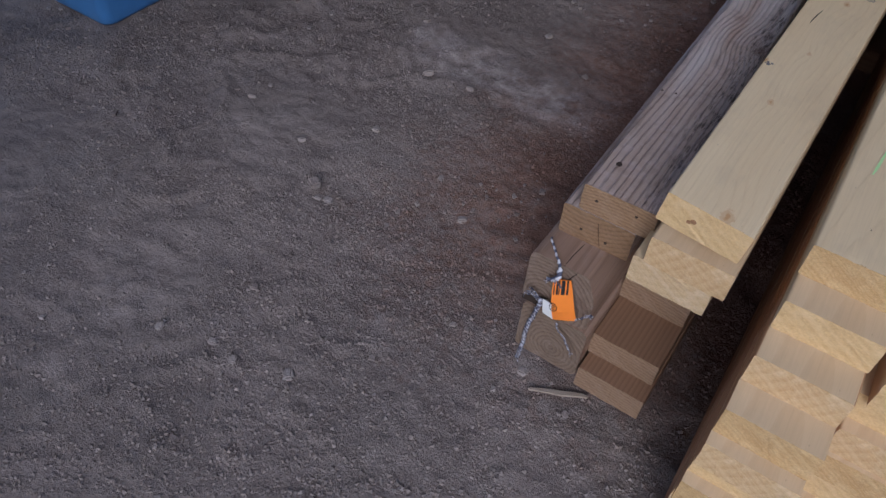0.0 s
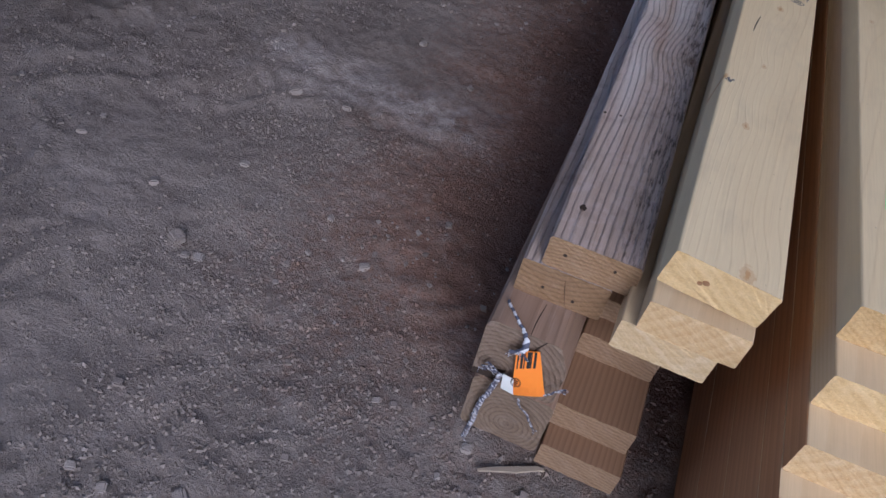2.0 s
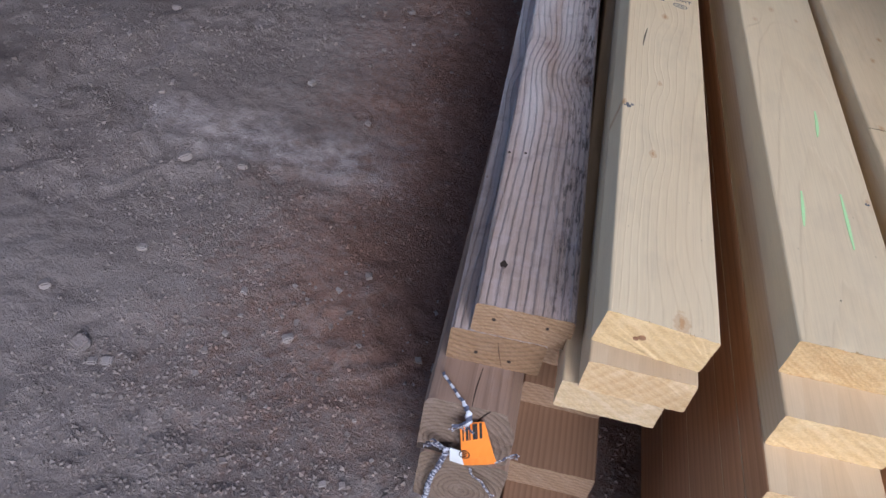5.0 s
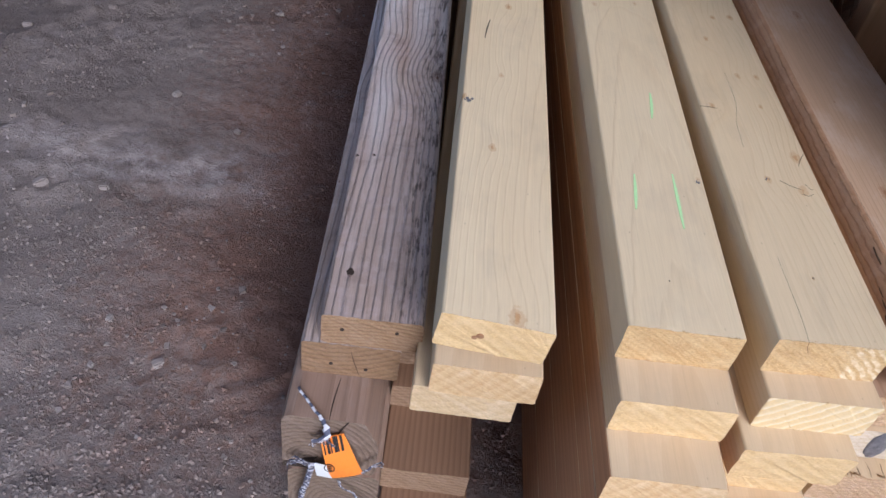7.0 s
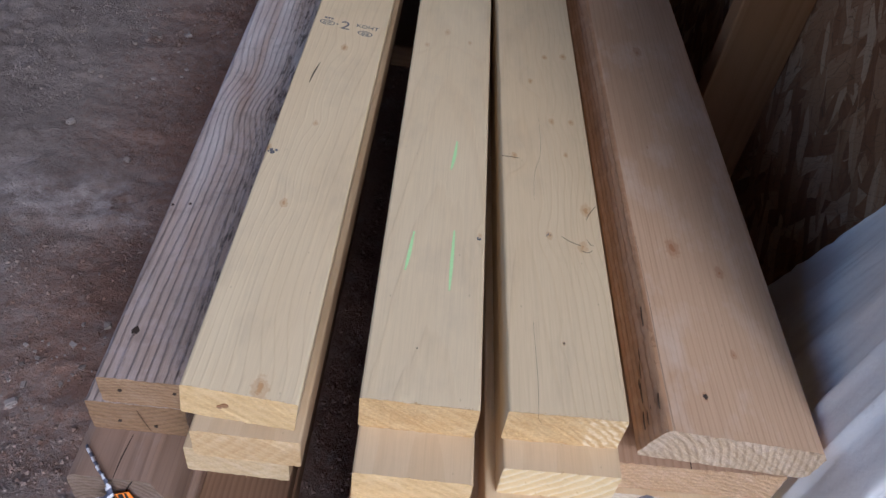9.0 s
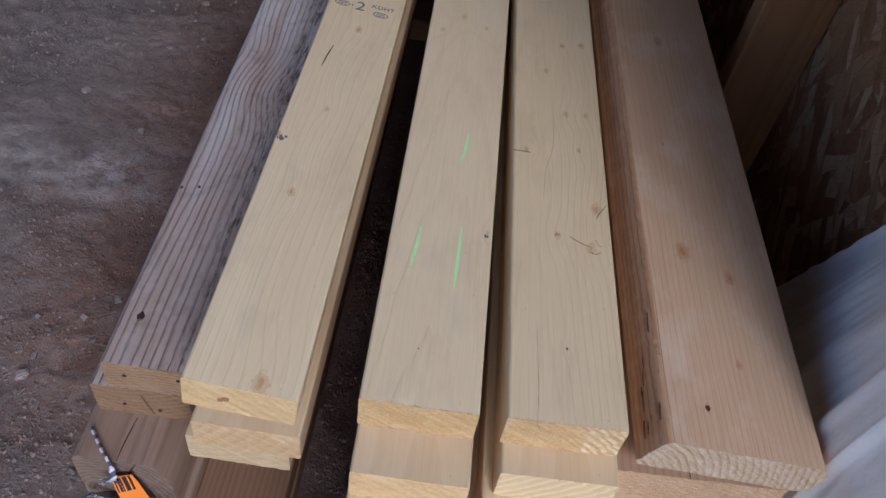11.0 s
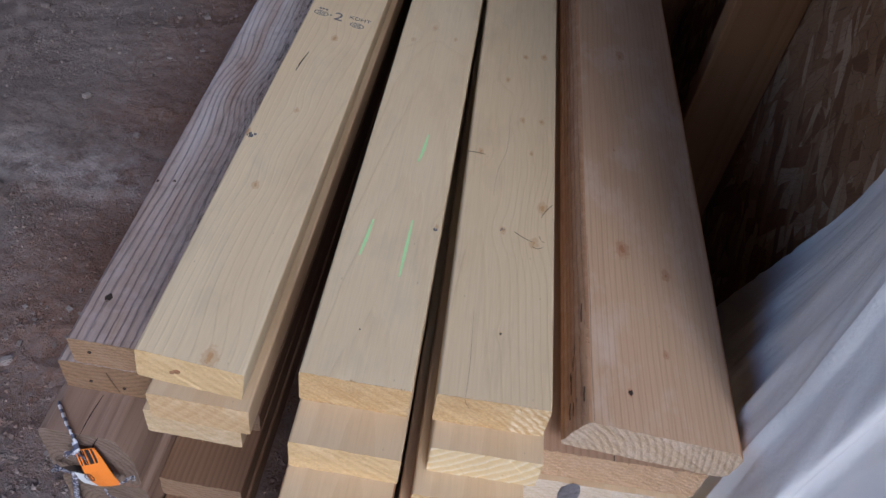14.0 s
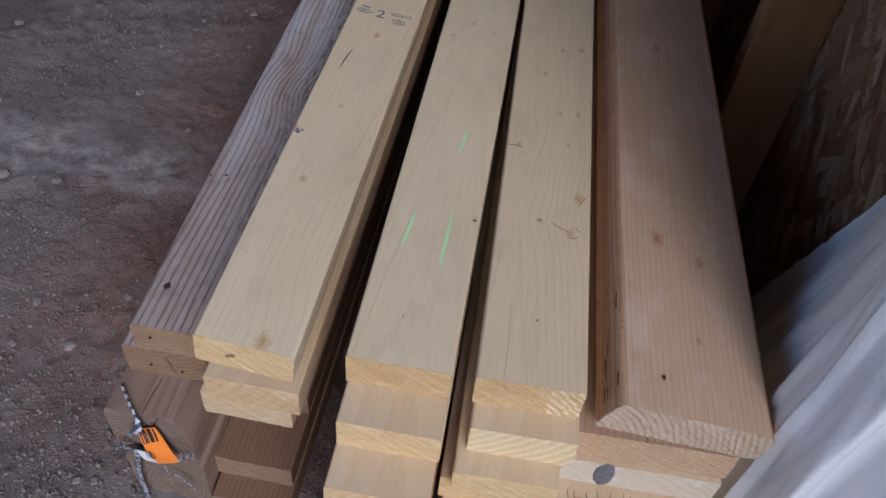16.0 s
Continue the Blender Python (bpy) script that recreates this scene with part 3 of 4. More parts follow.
cf = (np.arange(len(spots)) * 8)[:, None, None] + QUADS[None]
me = bpy.data.meshes.new("pebbles")
me.from_pydata(cv.reshape(-1, 3).tolist(), [], cf.reshape(-1, 4).tolist())
me.materials.append(pebble_mat)
tagged(new("pebbles", me), "small pale angular pebbles scattered on the dirt", "pebbles", kind="stuff")


def stone(x, y, size, flat=0.6, seed=0):
    rnd = random.Random(seed)
    bm = bmesh.new()
    bmesh.ops.create_cube(bm, size=1.5)
    for v in bm.verts:
        v.co = Vector((v.co.x * rnd.uniform(0.75, 1.2), v.co.y * rnd.uniform(0.6, 1.0), v.co.z * rnd.uniform(0.7, 1.1)))
    bmesh.ops.bevel(bm, geom=bm.edges[:], offset=0.22, segments=2, affect="EDGES")
    for v in bm.verts:
        v.co *= 1 + 0.14 * noise.noise(v.co * 2.5 + Vector((seed, 0, 0)))
        v.co = Vector((v.co.x * size, v.co.y * size, v.co.z * size * flat))
    ob = mesh_object("stone", bm, stone_mat)
    ob.matrix_world = pose(x, y, height(x, y) + size * flat * 0.4, rnd.uniform(-8, 8), rnd.uniform(-8, 8), rnd.uniform(0, 360))
    return tagged(ob, "small pale angular stone half sunk in the dirt", "stone", "stones on the dirt")


STONES = [(-0.597, 0.826, 0.0135), (-0.573, 0.807, 0.0085), (-0.555, 0.811, 0.0095), (-0.690, 0.899, 0.0105), (-0.838, 0.930, 0.010), (-0.600, 0.998, 0.009),
          (-0.450, 0.862, 0.0065), (-0.451, 0.492, 0.0095), (-0.377, 0.521, 0.0125), (-0.513, 1.472, 0.010), (-0.633, 1.203, 0.014), (-0.540, 1.215, 0.012),
          (-0.836, 0.977, 0.007), (-0.438, 0.967, 0.008), (-0.355, 0.910, 0.010), (-0.496, 0.498, 0.008), (-0.569, 0.470, 0.008), (-0.518, 0.603, 0.008),
          (-0.126, 0.715, 0.009), (-0.045, 0.690, 0.008), (-0.842, 1.621, 0.011), (-0.722, 1.726, 0.010), (-0.385, 1.395, 0.007)]
for k, (x, y, s) in enumerate(STONES):
    stone(x, y, s, seed=k)

# ---- barn: strand-board wall with studs; unseen back, side and front walls and roof shape the light ----
def box(bm, x0, x1, y0, y1, z0, z1):
    vs = [bm.verts.new(c) for c in ((x0, y0, z0), (x1, y0, z0), (x1, y1, z0), (x0, y1, z0), (x0, y0, z1), (x1, y0, z1), (x1, y1, z1), (x0, y1, z1))]
    for f in ((0, 3, 2, 1), (4, 5, 6, 7), (0, 1, 5, 4), (1, 2, 6, 5), (2, 3, 7, 6), (3, 0, 4, 7)):
        bm.faces.new([vs[k] for k in f])


bm = bmesh.new()
box(bm, 0.582, 0.594, 0.50, 4.2, -0.03, 2.6)
wall_east = tagged(mesh_object("wall_east", bm, osb), "bare strand-board sheathing on a stud wall", "wall", kind="structure")
# unseen back wall, added so that no light enters from behind the stack
bm = bmesh.new()
box(bm, -2.812, 0.594, 4.2, 4.212, -0.03, 2.6)
tagged(mesh_object("wall_north", bm, osb), "unseen added back wall that closes off light", "wall", kind="structure")
# never in view; added to hold back side light further in
bm = bmesh.new()
box(bm, -2.812, -2.8, 1.8, 4.2, -0.03, 2.6)
tagged(mesh_object("wall_west", bm, osb), "unseen added side wall that dims the far end", "wall", kind="structure")
# unseen wall behind the camera, added to cut low light from the south-west
bm = bmesh.new()
box(bm, -4.5, -0.45, -1.412, -1.4, -0.03, 2.6)
tagged(mesh_object("wall_south", bm, osb), "unseen added wall that blocks low light from the front", "wall", kind="structure")
# unseen roof, its edges set by how much sky light should come in
bm = bmesh.new()
box(bm, -2.0, 0.62, -1.4, 4.3, 2.6, 2.64)
tagged(mesh_object("roof", bm, roof_mat), "unseen added roof overhead that cuts off sky light", "roof", kind="structure")
for y in (1.335, 1.945, 2.555, 3.165, 3.775):
    ob = mesh_object("wall_stud", extruded(profile(0.089, 0.038, 0.003), 2.55, seed=int(y * 10)), [stud_mat, pine_end])
    ob.matrix_world = Matrix(((1, 0, 0, 0.4925), (0, 0, 1, y), (0, 1, 0, 0.04), (0, 0, 0, 1)))
    tagged(ob, "upright pine wall stud against the strand board", "stud", "wall studs")

# ---- the lumber stack ----
P = "pale planed pine two-by-four, "
b_top = board(P + "top of its pile, with green crayon marks", 0.108, 0.710, 0.388, [pine_b, pine_end], yaw=1.6, seed=1)
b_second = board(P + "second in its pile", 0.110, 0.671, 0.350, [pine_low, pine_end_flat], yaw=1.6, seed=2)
# from here down the sides are coloured brown to carry the gap's shade
board(P + "sides coloured brown for gap shade, end sticking out", 0.110, 0.631, 0.312, [pine_low, pine_end_slant, gap_shade_brown], yaw=1.6, seed=3)
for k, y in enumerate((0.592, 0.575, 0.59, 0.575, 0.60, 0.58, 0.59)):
    board(P + "sides coloured brown for gap shade, low in its pile", 0.1108, y, 0.274 - 0.038 * k, [pine_low, (pine_end, pine_end_slant, pine_end_flat)[k % 3], gap_shade_brown], yaw=1.6, seed=10 + k, ease=0.0001)
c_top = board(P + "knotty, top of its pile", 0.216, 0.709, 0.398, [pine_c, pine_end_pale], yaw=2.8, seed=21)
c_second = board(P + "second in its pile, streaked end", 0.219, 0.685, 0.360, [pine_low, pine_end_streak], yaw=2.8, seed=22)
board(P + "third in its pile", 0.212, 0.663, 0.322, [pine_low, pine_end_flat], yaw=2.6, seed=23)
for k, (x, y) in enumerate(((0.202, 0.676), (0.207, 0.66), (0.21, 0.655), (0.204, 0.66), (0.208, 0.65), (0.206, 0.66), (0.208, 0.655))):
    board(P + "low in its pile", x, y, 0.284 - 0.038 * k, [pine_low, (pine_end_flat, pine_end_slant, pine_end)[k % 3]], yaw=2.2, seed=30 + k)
a_top = board(P + "grade-stamped, top of its pile", -0.0302, 0.713, 0.3695, [pine_a, pine_end_flat], yaw=0.6, tilt=5.6, seed=41)
a_second = board(P + "second in its pile", -0.0258, 0.7105, 0.3095, [pine_low, pine_end_slant], yaw=0.6, seed=42)
a_second.matrix_world = a_second.matrix_world @ Matrix.Rotation(radians(0.3), 4, "X")
a_third = board(P + "third in its pile, set off sideways", -0.0383, 0.718, 0.2675, [pine_low, pine_end_third], yaw=0.6, seed=43)
a_third.matrix_world = a_third.matrix_world @ Matrix.Rotation(radians(0.15), 4, "X")
for k, (x, y) in enumerate(((-0.056, 0.86), (-0.053, 0.88), (-0.058, 0.84))):
    board("brown treated two-by-four set back in the pile", x, y, 0.2325 - 0.0335 * k, [treated, treated_end], w=0.070, h=0.0335, yaw=0.6, seed=50 + k)
board("brown treated two-by-four set back in the pile", -0.057, 0.81, 0.133, [treated, treated_end], h=0.035, yaw=0.6, seed=54)
board("brown treated two-by-four low in the pile", -0.055, 0.735, 0.095, [treated, treated_end], yaw=0.8, seed=55)
board("brown treated two-by-four at the bottom of the pile", -0.052, 0.706, 0.057, [treated, treated_end], yaw=0.8, seed=56)
w_top = board("weathered grey two-by-four with raised wavy grain", -0.124, 0.760, 0.2895, [weathered, weathered_end], yaw=1.95, seed=61, ease=0.004)
w_low = board("weathered grey two-by-four with a split end", -0.141, 0.7592, 0.2435, [weathered, weathered_end_low], yaw=1.95, seed=62, ease=0.003, h=0.0450)
POST_SECTION = [(0.083, 0.0), (0.089, 0.006), (0.089, 0.050), (0.0865, 0.062), (0.0755, 0.0865), (0.071, 0.089), (0.010, 0.089), (0.003, 0.086), (0.0, 0.079), (0.0, 0.006), (0.006, 0.0)]
post_top = board("brown four-by-four post with cracked ringed end", -0.149, 0.711, 0.1545, [post, post_end_top], yaw=0.8, seed=63, section=POST_SECTION, name="post")
post_low = board("brown four-by-four post under another post", -0.144, 0.709, 0.0655, [post, post_end_low], h=0.089, yaw=0.8, seed=64, ease=0.008, name="post")

# wide plank with bark-edge wane along one side
wane = [(0.140, 0.006), (0.140, 0.030), (0.134, 0.037), (0.10, 0.038), (0.05, 0.038), (0.0135, 0.038), (0.0105, 0.036), (0.006, 0.026), (0.0025, 0.012), (0.0, 0.004), (0.002, 0.0), (0.134, 0.0)]
d_top = board("reddish fir two-by-six plank with wane edge", 0.318, 0.709, 0.401, [fir_d, fir_end, wane_wood], section=wane, yaw=3.0, tilt=6.0, seed=71, name="plank")
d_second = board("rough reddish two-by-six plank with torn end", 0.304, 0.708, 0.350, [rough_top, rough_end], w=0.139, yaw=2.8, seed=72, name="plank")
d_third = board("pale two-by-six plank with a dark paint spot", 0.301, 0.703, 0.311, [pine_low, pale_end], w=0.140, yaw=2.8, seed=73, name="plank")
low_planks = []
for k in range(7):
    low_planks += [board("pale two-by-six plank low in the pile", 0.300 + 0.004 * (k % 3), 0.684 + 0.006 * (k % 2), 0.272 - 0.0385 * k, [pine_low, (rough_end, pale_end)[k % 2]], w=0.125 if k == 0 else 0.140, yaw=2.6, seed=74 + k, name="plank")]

for y in (1.8, 2.7):
    ob = mesh_object("bearer", extruded(profile(0.089, 0.05, 0.004), 0.61, seed=int(y * 9)), [treated, treated_end])
    ob.matrix_world = Matrix(((0, 1, 0, -0.135), (1, 0, 0, y), (0, 0, -1, 0.048), (0, 0, 0, 1)))
    tagged(ob, "rough bearer timber under the lumber stack", "bearer", "bearers")

# ---- hanging house wrap ----
PLEATS = ((0.19, 0.09, 0.10, 0.008), (0.36, 0.05, 0.05, 0.011), (0.545, 0.035, 0.09, 0.022), (0.695, 0.075, 0.026, 0.030), (0.865, 0.045, 0.10, 0.030), (0.97, 0.05, 0.05, 0.006))


def wrap_point(u, z):
    """A place on the sheet: u from its back edge by the wall round to its front edge, z the height."""
    back = 1.155 - 0.42 * z if z < 0.5 else 0.945 - 0.25 * (z - 0.5)
    if u < 0.62:
        f = u / 0.62
        x, y = 0.548 - 0.070 * math.sin(f * 1.5708) ** 1.5, back + (0.722 - back) * f
    else:
        f = (u - 0.62) / 0.38
        x, y = 0.478 + 0.096 * f, 0.722 - 0.050 * f ** 0.8
    for c, before, after, hgt in PLEATS:
        m = u - c - 0.05 * (z - 0.45) - 0.02 * noise.noise(Vector((c * 9, z * 3, 2)))
        m /= before if m < 0 else after
        g = hgt * math.exp(-m * m)
        x -= g * (1.0 if u < 0.62 else 0.5)
        y -= 0.0 if u < 0.62 else g * 0.9 * min(1.0, (u - 0.62) / 0.1)
    x += 0.010 * noise.noise(Vector((u * 5, z * 1.6, 5))) + 0.0028 * noise.noise(Vector((u * 24, z * 9, 8))) + 0.0012 * noise.noise(Vector((u * 60, z * 16, 3)))
    y += 0.008 * noise.noise(Vector((u * 3, z * 4, 1)))
    if u == 0:
        y += 0.004 * noise.noise(Vector((0, z * 60, 2)))
    return Vector((min(x, 0.574), y, z))


def wrap_strip(u0, u1, v0, v1, nu, nv, lift=0.0, wave=0.0, rise=0.0):
    bm = bmesh.new()
    grid = []
    for j in range(nv + 1):
        row = []
        for i in range(nu + 1):
            u, z = u0 + (u1 - u0) * i / nu, v0 + (v1 - v0) * j / nv
            row.append(bm.verts.new(wrap_point(u, z + wave * math.sin(u * 40) + rise * (u - u0)) - Vector((lift * 0.7, lift * 0.7, 0))))
        grid.append(row)
    for j in range(nv):
        for i in range(nu):
            bm.faces.new((grid[j][i], grid[j][i + 1], grid[j + 1][i + 1], grid[j + 1][i])).smooth = True
    return bm


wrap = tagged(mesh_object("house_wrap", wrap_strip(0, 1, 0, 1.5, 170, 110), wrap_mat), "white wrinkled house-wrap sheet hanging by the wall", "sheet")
thick = wrap.modifiers.new("thickness", "SOLIDIFY")
thick.thickness = 0.0008
part("printed_line", wrap_strip(0.83, 0.988, 0.376, 0.383, 30, 2, 0.002, 0.003, 0.19), grey_ink, wrap, "black printed line")
for u, z in ((0.86, 0.52), (0.72, 0.60)):
    part("loose_thread", wrap_strip(u, u + 0.02, z, z + 0.0007, 4, 1, 0.0025, 0.002, 0.15), grey_ink, wrap, "dark loose thread")

def tube(pts, radius, k=6, flat=1.0):
    bm = bmesh.new()
    rings = []
    for i, q in enumerate(pts):
        a, b = Vector(pts[max(0, i - 1)]), Vector(pts[min(len(pts) - 1, i + 1)])
        d = (b - a).normalized()
        s = d.cross(Vector((0, 1, 0.2))).normalized()
        t = d.cross(s)
        rings.append([bm.verts.new(Vector(q) + s * radius * math.cos(2 * math.pi * j / k) + t * radius * flat * math.sin(2 * math.pi * j / k)) for j in range(k)])
    for r0, r1 in zip(rings, rings[1:]):
        for i in range(k):
            bm.faces.new((r0[i], r0[(i + 1) % k], r1[(i + 1) % k], r1[i])).smooth = True
    bm.faces.new(rings[0][::-1])
    bm.faces.new(rings[-1])
    bmesh.ops.recalc_face_normals(bm, faces=bm.faces)
    return bm


# ---- added dark sheet on the wall, standing in for the shade in front of the wrap ----
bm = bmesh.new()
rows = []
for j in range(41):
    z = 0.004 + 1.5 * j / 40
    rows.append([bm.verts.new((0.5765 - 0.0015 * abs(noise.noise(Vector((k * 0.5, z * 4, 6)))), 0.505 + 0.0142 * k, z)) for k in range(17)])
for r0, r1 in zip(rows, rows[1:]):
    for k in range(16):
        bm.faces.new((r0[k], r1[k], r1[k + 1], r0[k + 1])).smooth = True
dark_sheet = tagged(mesh_object("dark_sheet", bm, shade_navy), "added dark navy sheet filling in the shaded wall", "sheet")
thick = dark_sheet.modifiers.new("thickness", "SOLIDIFY")
thick.thickness, thick.offset = 0.001, 0.0
part("straw", tube([(0.5735, 0.671, 0.400), (0.573, 0.668, 0.392), (0.5735, 0.668, 0.378), (0.573, 0.664, 0.362)], 0.0011, 5), splinter_mat, dark_sheet, "pale bit of straw clinging to the sheet")

# ---- blue bin ----
def plastic_bin(w, d, h):
    """An open moulded bin with a thick rolled rim, drawn in towards its base; its near base corner is the origin."""
    bm = bmesh.new()
    section = profile(w, d, 0.022)
    rings = []
    for z, s in ((0.0, 0.975), (0.006, 0.99), (0.02, 1.0), (h - 0.03, 1.05), (h - 0.028, 1.085), (h - 0.004, 1.09), (h, 1.08), (h, 1.04), (h - 0.03, 1.03), (0.02, 0.97)):
        rings.append([bm.verts.new((w / 2 + (x - w / 2) * s, d / 2 + (q - d / 2) * s, z)) for x, q in section])
    for r0, r1 in zip(rings, rings[1:]):
        for i in range(len(section)):
            j = (i + 1) % len(section)
            bm.faces.new((r0[i], r0[j], r1[j], r1[i])).smooth = True
    bm.faces.new(list(reversed(rings[0])))
    bm.faces.new(rings[-1])
    bmesh.ops.recalc_face_normals(bm, faces=bm.faces)
    return bm


bin_ob = mesh_object("plastic_bin", plastic_bin(0.36, 0.52, 0.30), blue_plastic)
bin_ob.matrix_world = pose(-1.570, 0.900, 0.002, 0, 0, 1)
tagged(bin_ob, "blue moulded plastic bin standing on the dirt", "bin")


# ---- small details ----
def prism(pts, lift, depth):
    """A thin flat plate over points (x, y) in its own plane, from height lift up by depth."""
    bm = bmesh.new()
    low = [bm.verts.new((x, y, lift)) for x, y in pts]
    top = [bm.verts.new((x, y, lift + depth)) for x, y in pts]
    bm.faces.new(list(reversed(low)))
    bm.faces.new(top)
    for i in range(len(pts)):
        j = (i + 1) % len(pts)
        bm.faces.new((low[i], low[j], top[j], top[i]))
    bmesh.ops.recalc_face_normals(bm, faces=bm.faces)
    return bm


def stroke(pts, width, taper=True):
    """The outline of a drawn line of that width along points."""
    left, right = [], []
    for i, (x, y) in enumerate(pts):
        x0, y0 = pts[max(0, i - 1)]
        x1, y1 = pts[min(len(pts) - 1, i + 1)]
        d = math.hypot(x1 - x0, y1 - y0) or 1
        f = i / (len(pts) - 1)
        w = width * (0.3 + 0.7 * math.sin(math.pi * min(max(f, 0.08), 0.92)) if taper else 1) / 2
        left.append((x - (y1 - y0) / d * w, y + (x1 - x0) / d * w))
        right.append((x + (y1 - y0) / d * w, y - (x1 - x0) / d * w))
    return left + right[::-1]


def disc(x, y, r, k=12, squash=1.0):
    return [(x + r * math.cos(2 * math.pi * i / k), y + squash * r * math.sin(2 * math.pi * i / k)) for i in range(k)]


def upright(bm):
    """Turns a plate drawn in x and y so that it stands on a front end: y becomes z, and it faces the front."""
    for v in bm.verts:
        v.co = Vector((v.co.x, -v.co.z, v.co.y))
    bmesh.ops.recalc_face_normals(bm, faces=bm.faces)
    return bm


def smooth_line(pts, steps=5):
    out = []
    for i in range(len(pts) - 1):
        p0, p1, p2, p3 = [Vector(pts[max(0, min(len(pts) - 1, i + k))]) for k in (-1, 0, 1, 2)]
        for j in range(steps):
            t = j / steps
            out.append(0.5 * ((2 * p1) + (p2 - p0) * t + (2 * p0 - 5 * p1 + 4 * p2 - p3) * t * t + (3 * p1 - p0 - 3 * p2 + p3) * t ** 3))
    out.append(Vector(pts[-1]))
    return out


def text_mesh(words, size):
    curve = bpy.data.curves.new("words", "FONT")
    curve.body, curve.size, curve.extrude = words, size, 0.0001
    curve.align_x, curve.align_y = "CENTER", "CENTER"
    ob = bpy.data.objects.new("words", curve)
    scene.collection.objects.link(ob)
    bpy.context.view_layer.update()
    me = bpy.data.meshes.new_from_object(ob.evaluated_get(bpy.context.evaluated_depsgraph_get()))
    bpy.data.objects.remove(ob)
    bm = bmesh.new()
    bm.from_mesh(me)
    return bm


# green crayon strokes on the middle pile's top board
for pts in (((0.0215, 0.130), (0.0235, 0.150), (0.0255, 0.177)), ((0.060, 0.113), (0.0605, 0.145), (0.061, 0.184)), ((0.054, 0.268), (0.0565, 0.288), (0.058, 0.312))):
    bm = prism(stroke([tuple(q[:2]) for q in smooth_line([(*q, 0) for q in pts])], 0.0029), 0.0378, 0.00065)
    part("crayon_mark", bm, green_chalk, b_top, "bright green crayon stroke")

# grade stamp
stamp_y, top = 0.535, 0.0378
for words, x, dy, size in (("2", 0.0385, 0.0, 0.025), ("KDHT", 0.065, 0.007, 0.0102)):
    bm = text_mesh(words, size)
    bmesh.ops.translate(bm, verts=bm.verts, vec=(x, stamp_y + dy, top + 0.0004))
    part("stamp_text", bm, grey_ink, a_top, "grey ink grade stamp lettering")
for x, dy in ((0.0165, -0.001), (0.064, -0.008)):
    outer, inner = disc(x, stamp_y + dy, 0.0092, 20, 0.62), disc(x, stamp_y + dy, 0.0078, 20, 0.58)
    bm = bmesh.new()
    o = [bm.verts.new((*q, top + 0.0005)) for q in outer]
    i2 = [bm.verts.new((*q, top + 0.0005)) for q in inner]
    for k in range(20):
        bm.faces.new((o[k], o[(k + 1) % 20], i2[(k + 1) % 20], i2[k]))
    for k in range(3):
        vs = [bm.verts.new((x + a, stamp_y + dy + 0.0026 * (k - 1) + b, top + 0.0005)) for a, b in ((-0.005, -0.0006), (0.005, -0.0006), (0.005, 0.0006), (-0.005, 0.0006))]
        bm.faces.new(vs)
    part("stamp_emblem", bm, grey_ink, a_top, "grey ink oval stamp emblem")
for k in range(3):
    part("stamp_bar", prism([(0.0115 + 0.004 * k, stamp_y + 0.008), (0.0143 + 0.004 * k, stamp_y + 0.008), (0.0143 + 0.004 * k, stamp_y + 0.0115), (0.0115 + 0.004 * k, stamp_y + 0.0115)], top, 0.0004), grey_ink, a_top)
part("stamp_dot", prism(disc(0.0285, stamp_y, 0.0013), top, 0.0004), grey_ink, a_top)

# splits in the wood
def crack(ob, pts, width, face="top", level=0.038):
    bm = prism(stroke([tuple(q[:2]) for q in smooth_line([(*q, 0) for q in pts])], width), level - 0.0004 if face == "top" else -0.0004, 0.0005 if face == "top" else 0.0011)
    if face == "end":
        bm = upright(bm)
    return part("split", bm, hole_mat if width > 0.001 else slit_mat, ob, "dark split in the wood")


crack(a_top, ((0.019, 0.405), (0.0205, 0.425), (0.0235, 0.447)), 0.0016)
crack(c_top, ((0.0215, -0.0005), (0.0225, 0.03), (0.0215, 0.085)), 0.00022)
crack(c_top, ((0.0215, 0.038), (0.0225, 0.033), (0.0265, 0.025)), 0.0003, "end")
for pts, w in ((((0.0514, 0.1856), (0.0594, 0.1801), (0.0685, 0.1762)), 0.0007), (((0.0681, 0.1707), (0.0731, 0.1683), (0.0784, 0.1717)), 0.0006), (((0.0762, 0.2103), (0.0795, 0.2183), (0.0868, 0.2303)), 0.0007), (((0.0742, 0.1856), (0.0769, 0.1791), (0.0799, 0.1783)), 0.0004), (((0.0398, 0.3587), (0.039, 0.3037), (0.0314, 0.2683), (0.0291, 0.2298)), 0.0002), (((0.0001, 0.2902), (0.0103, 0.29), (0.0171, 0.2894)), 0.0009)):
    crack(c_top, pts, w).name = "torn_grain"
crack(d_top, ((0.0150, 0.001), (0.0142, 0.06), (0.0150, 0.12), (0.0140, 0.20)), 0.0003)
rnd = random.Random(31)
